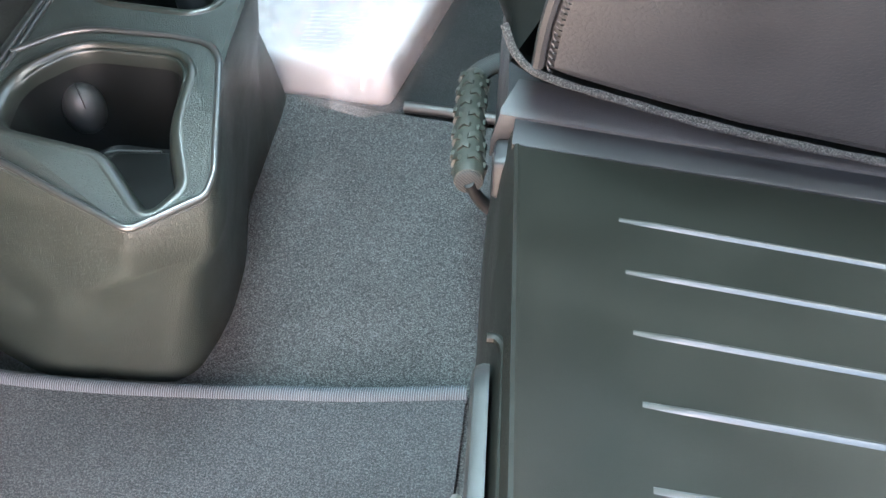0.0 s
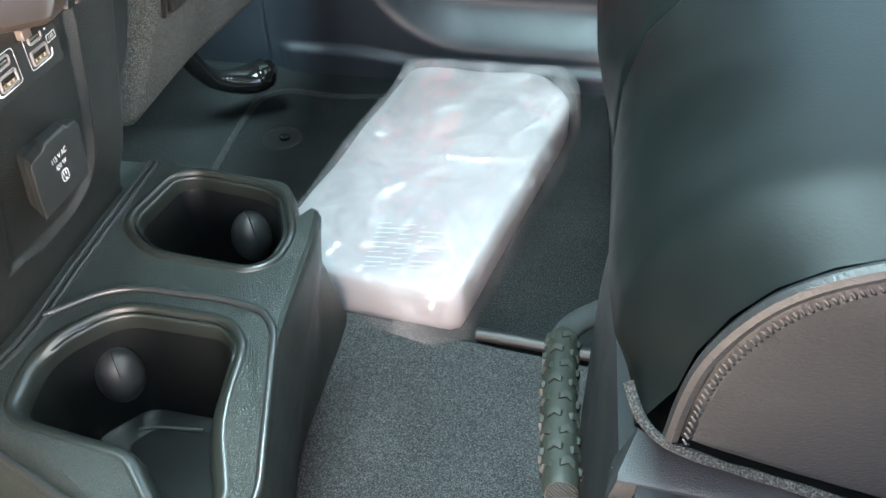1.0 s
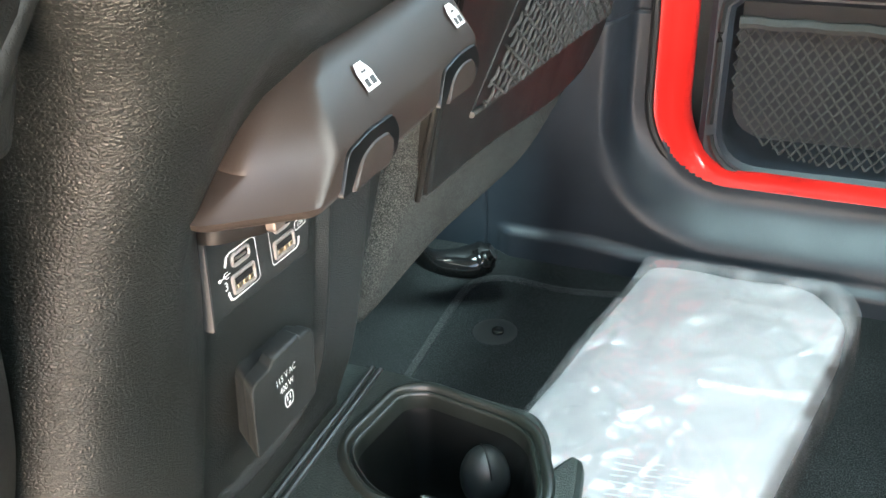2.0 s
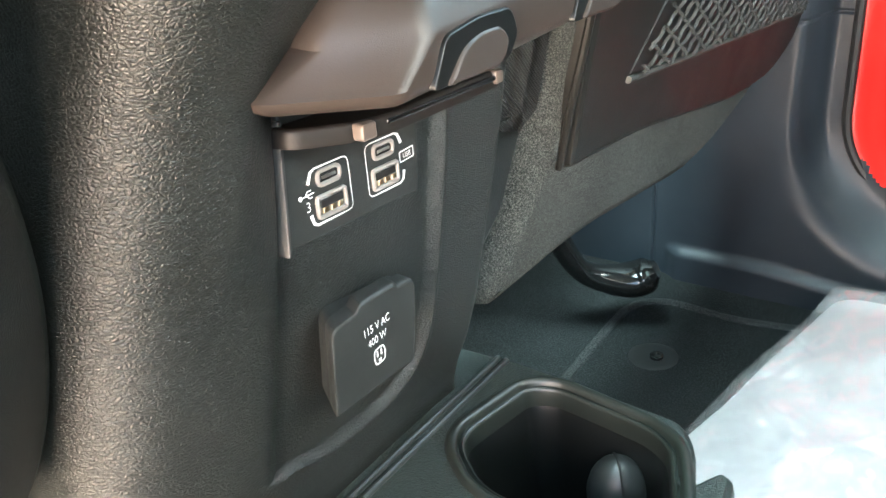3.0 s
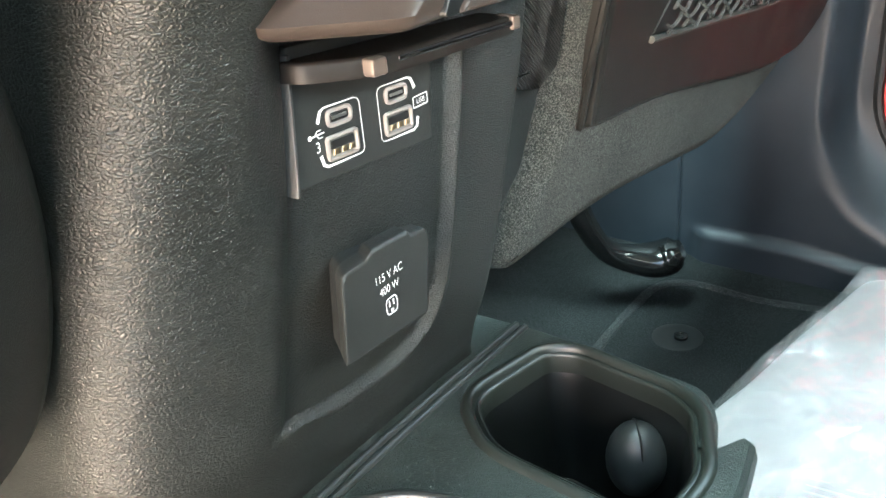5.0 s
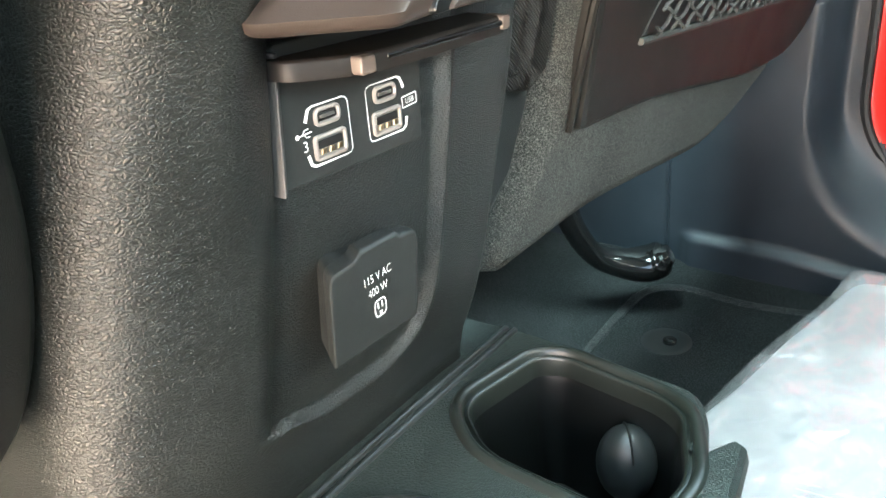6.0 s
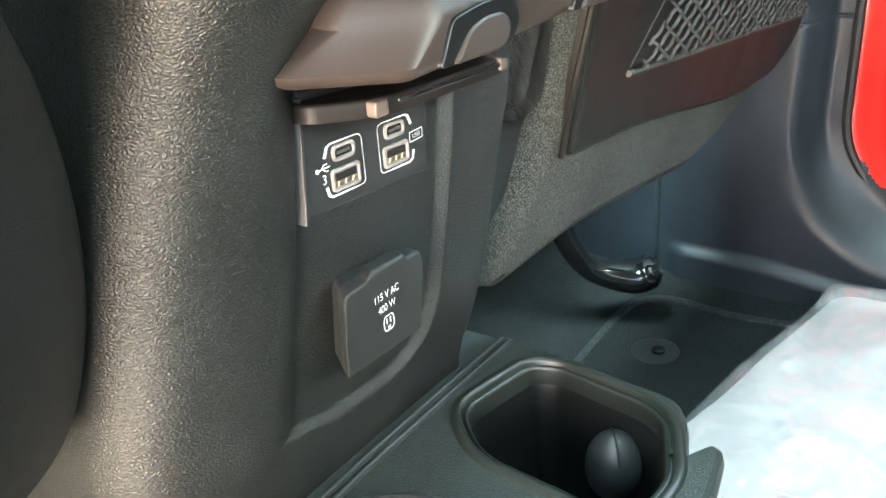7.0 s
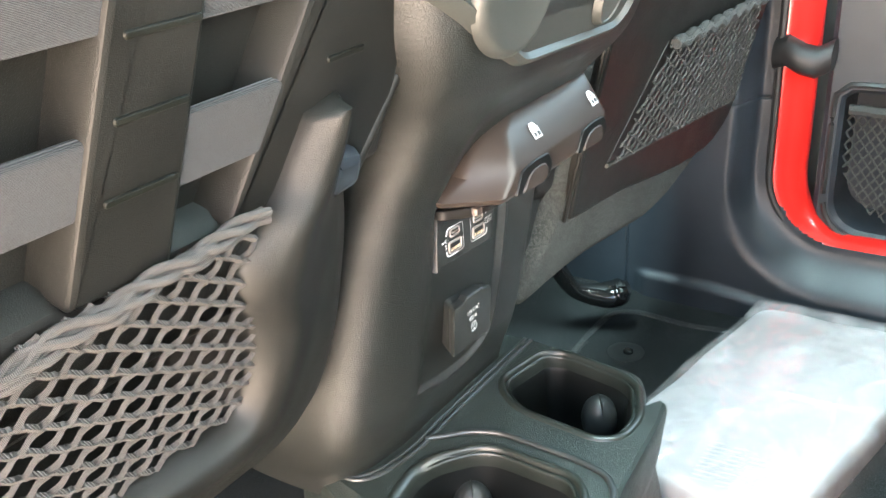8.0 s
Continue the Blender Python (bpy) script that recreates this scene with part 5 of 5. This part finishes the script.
hem = smooth_path([(0.326, -0.070, 0.314), (0.333, -0.0795, 0.3045), (0.347, -0.0840, 0.2975), (0.385, -0.0850, 0.2875), (0.436, -0.0850, 0.2755), (0.51, -0.0850, 0.2635), (0.62, -0.0850, 0.2475), (0.80, -0.0850, 0.2225)], 10)
tube(bm, hem, [0.0021 + 0.0008 * noise.noise(Vector(p) * 90) for p in hem], 8)
part("hem", bm, HEM, cushion, "frayed grey felt hem")
# red double stitching round the seat's middle
def on_cushion(k, y):
    row = cushion_row(y)[len(LOWER):]
    i = min(int(k), len(row) - 2)
    return tuple(Vector(row[i]).lerp(Vector(row[i + 1]), k - i) + Vector((0, 0, 0.0006)))


for off in (0.0, 1.0):
    bm = bmesh.new()
    y0 = 0.176 + 0.0065 * off
    run = [on_cushion(9 - 0.35 * k, y0) for k in range(14)] + [on_cushion(4.35 - 0.15 * k + 0.35 * off, y0 + 0.004 + 0.011 * k) for k in range(1, 5)] + [on_cushion(3.75 + 0.35 * off, y0 + 0.05 + 0.03 * k) for k in range(1, 11)]
    tube(bm, smooth_path(run, 3), 0.0009, 6)
    part("red_stitching", bm, RED_THREAD, cushion, "red stitching")

# grab loop in front of the seat base
loop_thing = thing("grab_handle", "olive-black rubberised webbing grab handle at the seat base", "grab handle", (0.305, 0.03, 0.16))
centre = smooth_path([(0.2965, 0.112, 0.140), (0.2985, 0.065, 0.149), (0.3025, 0.018, 0.158), (0.3065, -0.020, 0.165)], 10)
bm = bmesh.new()
tube(bm, centre, [0.0080] + [0.0098] * (len(centre) - 2) + [0.0088], 16, True, 1.0)
sleeve = part("sleeve", bm, OLIVE, loop_thing, "olive rubber sleeve")
nn = len(centre)
for k in range(2, nn - 2, 3):
    p = Vector(centre[k])
    for a in range(5):
        bm = bmesh.new()
        ang = 2 * math.pi * (a + 0.5 * ((k // 3) % 2)) / 5
        d = Vector((math.cos(ang), 0, math.sin(ang)))
        s = Vector((-math.sin(ang), 0, math.cos(ang)))
        yv = Vector((0, 1, 0))
        o = p + d * 0.0094
        quad = [o + s * 0.0046 * u + yv * 0.0050 * v for u, v in ((-1, -0.75), (0, -0.25), (1, -0.75), (1, 0.35), (0, 0.85), (-1, 0.35))]
        lowv = ring(bm, [q - d * 0.002 for q in quad])
        topv = ring(bm, [q + d * 0.0024 - (q - o) * 0.22 - d * 0.0009 * abs((q - o).dot(s)) / 0.0046 for q in quad])
        bridge(bm, lowv, topv)
        bm.faces.new(topv)
        part("tread", bm, OLIVE, sleeve)
# the lower end is coloured near black for the shadow below the sleeve
for p, q in ((centre[0], (0.322, 0.150, 0.132)), (centre[-1], (0.331, -0.016, 0.128))):
    bm = bmesh.new()
    tube(bm, smooth_path([p, tuple(Vector(p).lerp(Vector(q), 0.45) + Vector((-0.004, 0, 0))), q], 6), 0.0085 if p == centre[0] else 0.0055, 14, True, 0.7)
    part("webbing_end", bm, HATCH if p == centre[0] else SOCKET, loop_thing, "black ribbed webbing end")
bm = bmesh.new()
tip = Vector(centre[-1]) - Vector(centre[-3])
tip.normalize()
tube(bm, [tuple(Vector(centre[-1]) + tip * k) for k in (-0.001, 0.0012, 0.0020)], [0.0084, 0.0080, 0.0062], 16)
part("hatched_cap", bm, HATCH, sleeve, "hatched end of the sleeve")

# ---------------------------------------------------------------- package on the floor
pack = thing("package", "white paper packet in a clear plastic bag on the carpet", "package", (0.15, 0.4, 0.0))
CORNERS = [(0.026, 0.247), (0.206, 0.233), (0.273, 0.545), (0.236, 0.592), (0.090, 0.592)]
bm = bmesh.new()
shape = resample(rounded(CORNERS, [0.012, 0.010, 0.02, 0.02, 0.02], 6), 110)


def packet(x, y, z):
    n = noise.noise(Vector((x * 14, y * 14, 3.0)))
    return z + (0.004 * n + 0.0004 * noise.noise(Vector((x * 60, y * 50, 1)))) * (1 if z > 0.02 else 0)


cx, cy = sum(p[0] for p in shape) / len(shape), sum(p[1] for p in shape) / len(shape)


def drawn(loop, k):
    """A loop drawn in towards the packet's middle by the share k."""
    return [(x + (cx - x) * k, y + (cy - y) * k) for x, y in loop]


levels = [(0.010, 0.001), (0.0, 0.008), (0.0, 0.032), (0.006, 0.0405), (0.020, 0.0450), (0.05, 0.0470)]
rings = [[(x, y, packet(x, y, z)) for x, y in drawn(shape, k)] for k, z in levels]
made = loft(bm, rings, True)
inner_ring = rings[-1]
prev = made[-1]
for f in (0.93, 0.86, 0.78, 0.68, 0.56, 0.42, 0.28, 0.14, 0.04):
    nxt = ring(bm, [(cx + (x - cx) * f, cy + (y - cy) * f, packet(cx + (x - cx) * f, cy + (y - cy) * f, 0.0475)) for x, y, z in inner_ring])
    bridge(bm, prev, nxt)
    prev = nxt
bm.faces.new(prev)
part("paper_stack", bm, PAPER, pack, "white printed paper", 70)
bm = bmesh.new()
bm.faces.new(ring(bm, [(0.115, 0.2412, 0.017), (0.195, 0.2349, 0.017), (0.195, 0.2349, 0.0225), (0.115, 0.2412, 0.0225)]))
part("blue_band", bm, BLUE, pack, "faded blue printed band")
# loose film over it
bm = bmesh.new()
film_shape = resample(rounded([(0.020, 0.240), (0.108, 0.236), (0.134, 0.221), (0.188, 0.207), (0.217, 0.224), (0.286, 0.545), (0.246, 0.606), (0.084, 0.602)], [0.014, 0.006, 0.004, 0.004, 0.008, 0.012, 0.014, 0.02], 6), 300)


def film_z(x, y, z):
    n = noise.noise(Vector((x * 16 + y * 6, y * 10, 7.0)))
    ridge = max(0.0, 1 - 9 * abs(noise.noise(Vector((x * 9 + y * 4, y * 5 - x * 3, 2.0))))) * 0.0026
    ridge += max(0.0, 1 - 7 * abs(noise.noise(Vector((x * 26 - y * 9, y * 9 + x * 7, 5.0))))) * 0.0014
    ridge += max(0.0, 1 - 5 * abs(noise.noise(Vector((x * 12 + 3, y * 34 - x * 9, 9.0))))) * 0.0010
    ridge += 0.0030 * math.exp(-((y - 0.405 - 0.12 * (x - 0.15)) / 0.0035) ** 2) * smoothstep(0.10, 0.16, x)
    loose = 0.020 * math.exp(-((x - 0.262) / 0.026) ** 2 - ((y - 0.535) / 0.045) ** 2) + 0.006 * math.exp(-((y - 0.575) / 0.02) ** 2)
    return z + (0.0026 * n + ridge + loose) * smoothstep(0.01, 0.05, z)


prev = None
for k, z in ((0.0, 0.002), (0.006, 0.010), (0.012, 0.024), (0.022, 0.036), (0.034, 0.046), (0.055, 0.0510), (0.10, 0.0530)):
    pts = [(x, y, film_z(x, y, z)) for x, y in drawn(film_shape, k)]
    cur = ring(bm, pts)
    if prev:
        bridge(bm, prev, cur)
    prev = cur
for f in [1 - 0.024 * i for i in range(1, 41)]:
    nxt = ring(bm, [(cx + (x - cx) * f, cy + (y - cy) * f, film_z(cx + (x - cx) * f, cy + (y - cy) * f, 0.0545)) for x, y, z in pts])
    bridge(bm, prev, nxt)
    prev = nxt
bm.faces.new(prev)
film = part("plastic_bag", bm, FILM, pack, "clear creased plastic bag", 80)
# printed lines on the sheet, too faint to read
bm = bmesh.new()
for k in range(10):
    y = 0.250 + 0.0062 * k
    for u, w in ((0.121, 0.012 + 0.005 * (k % 3)), (0.143, 0.008 + 0.004 * (k % 2)), (0.160, 0.012 * (k % 3) + 0.004)):
        z = packet(u + 0.02, y, 0.0475) + 0.0030
        bm.faces.new(ring(bm, [(u, y, z), (u + w, y + 0.002, z), (u + w, y + 0.0034, z), (u, y + 0.0014, z)]))
part("print_lines", bm, INK, pack, "faint grey printed lines")
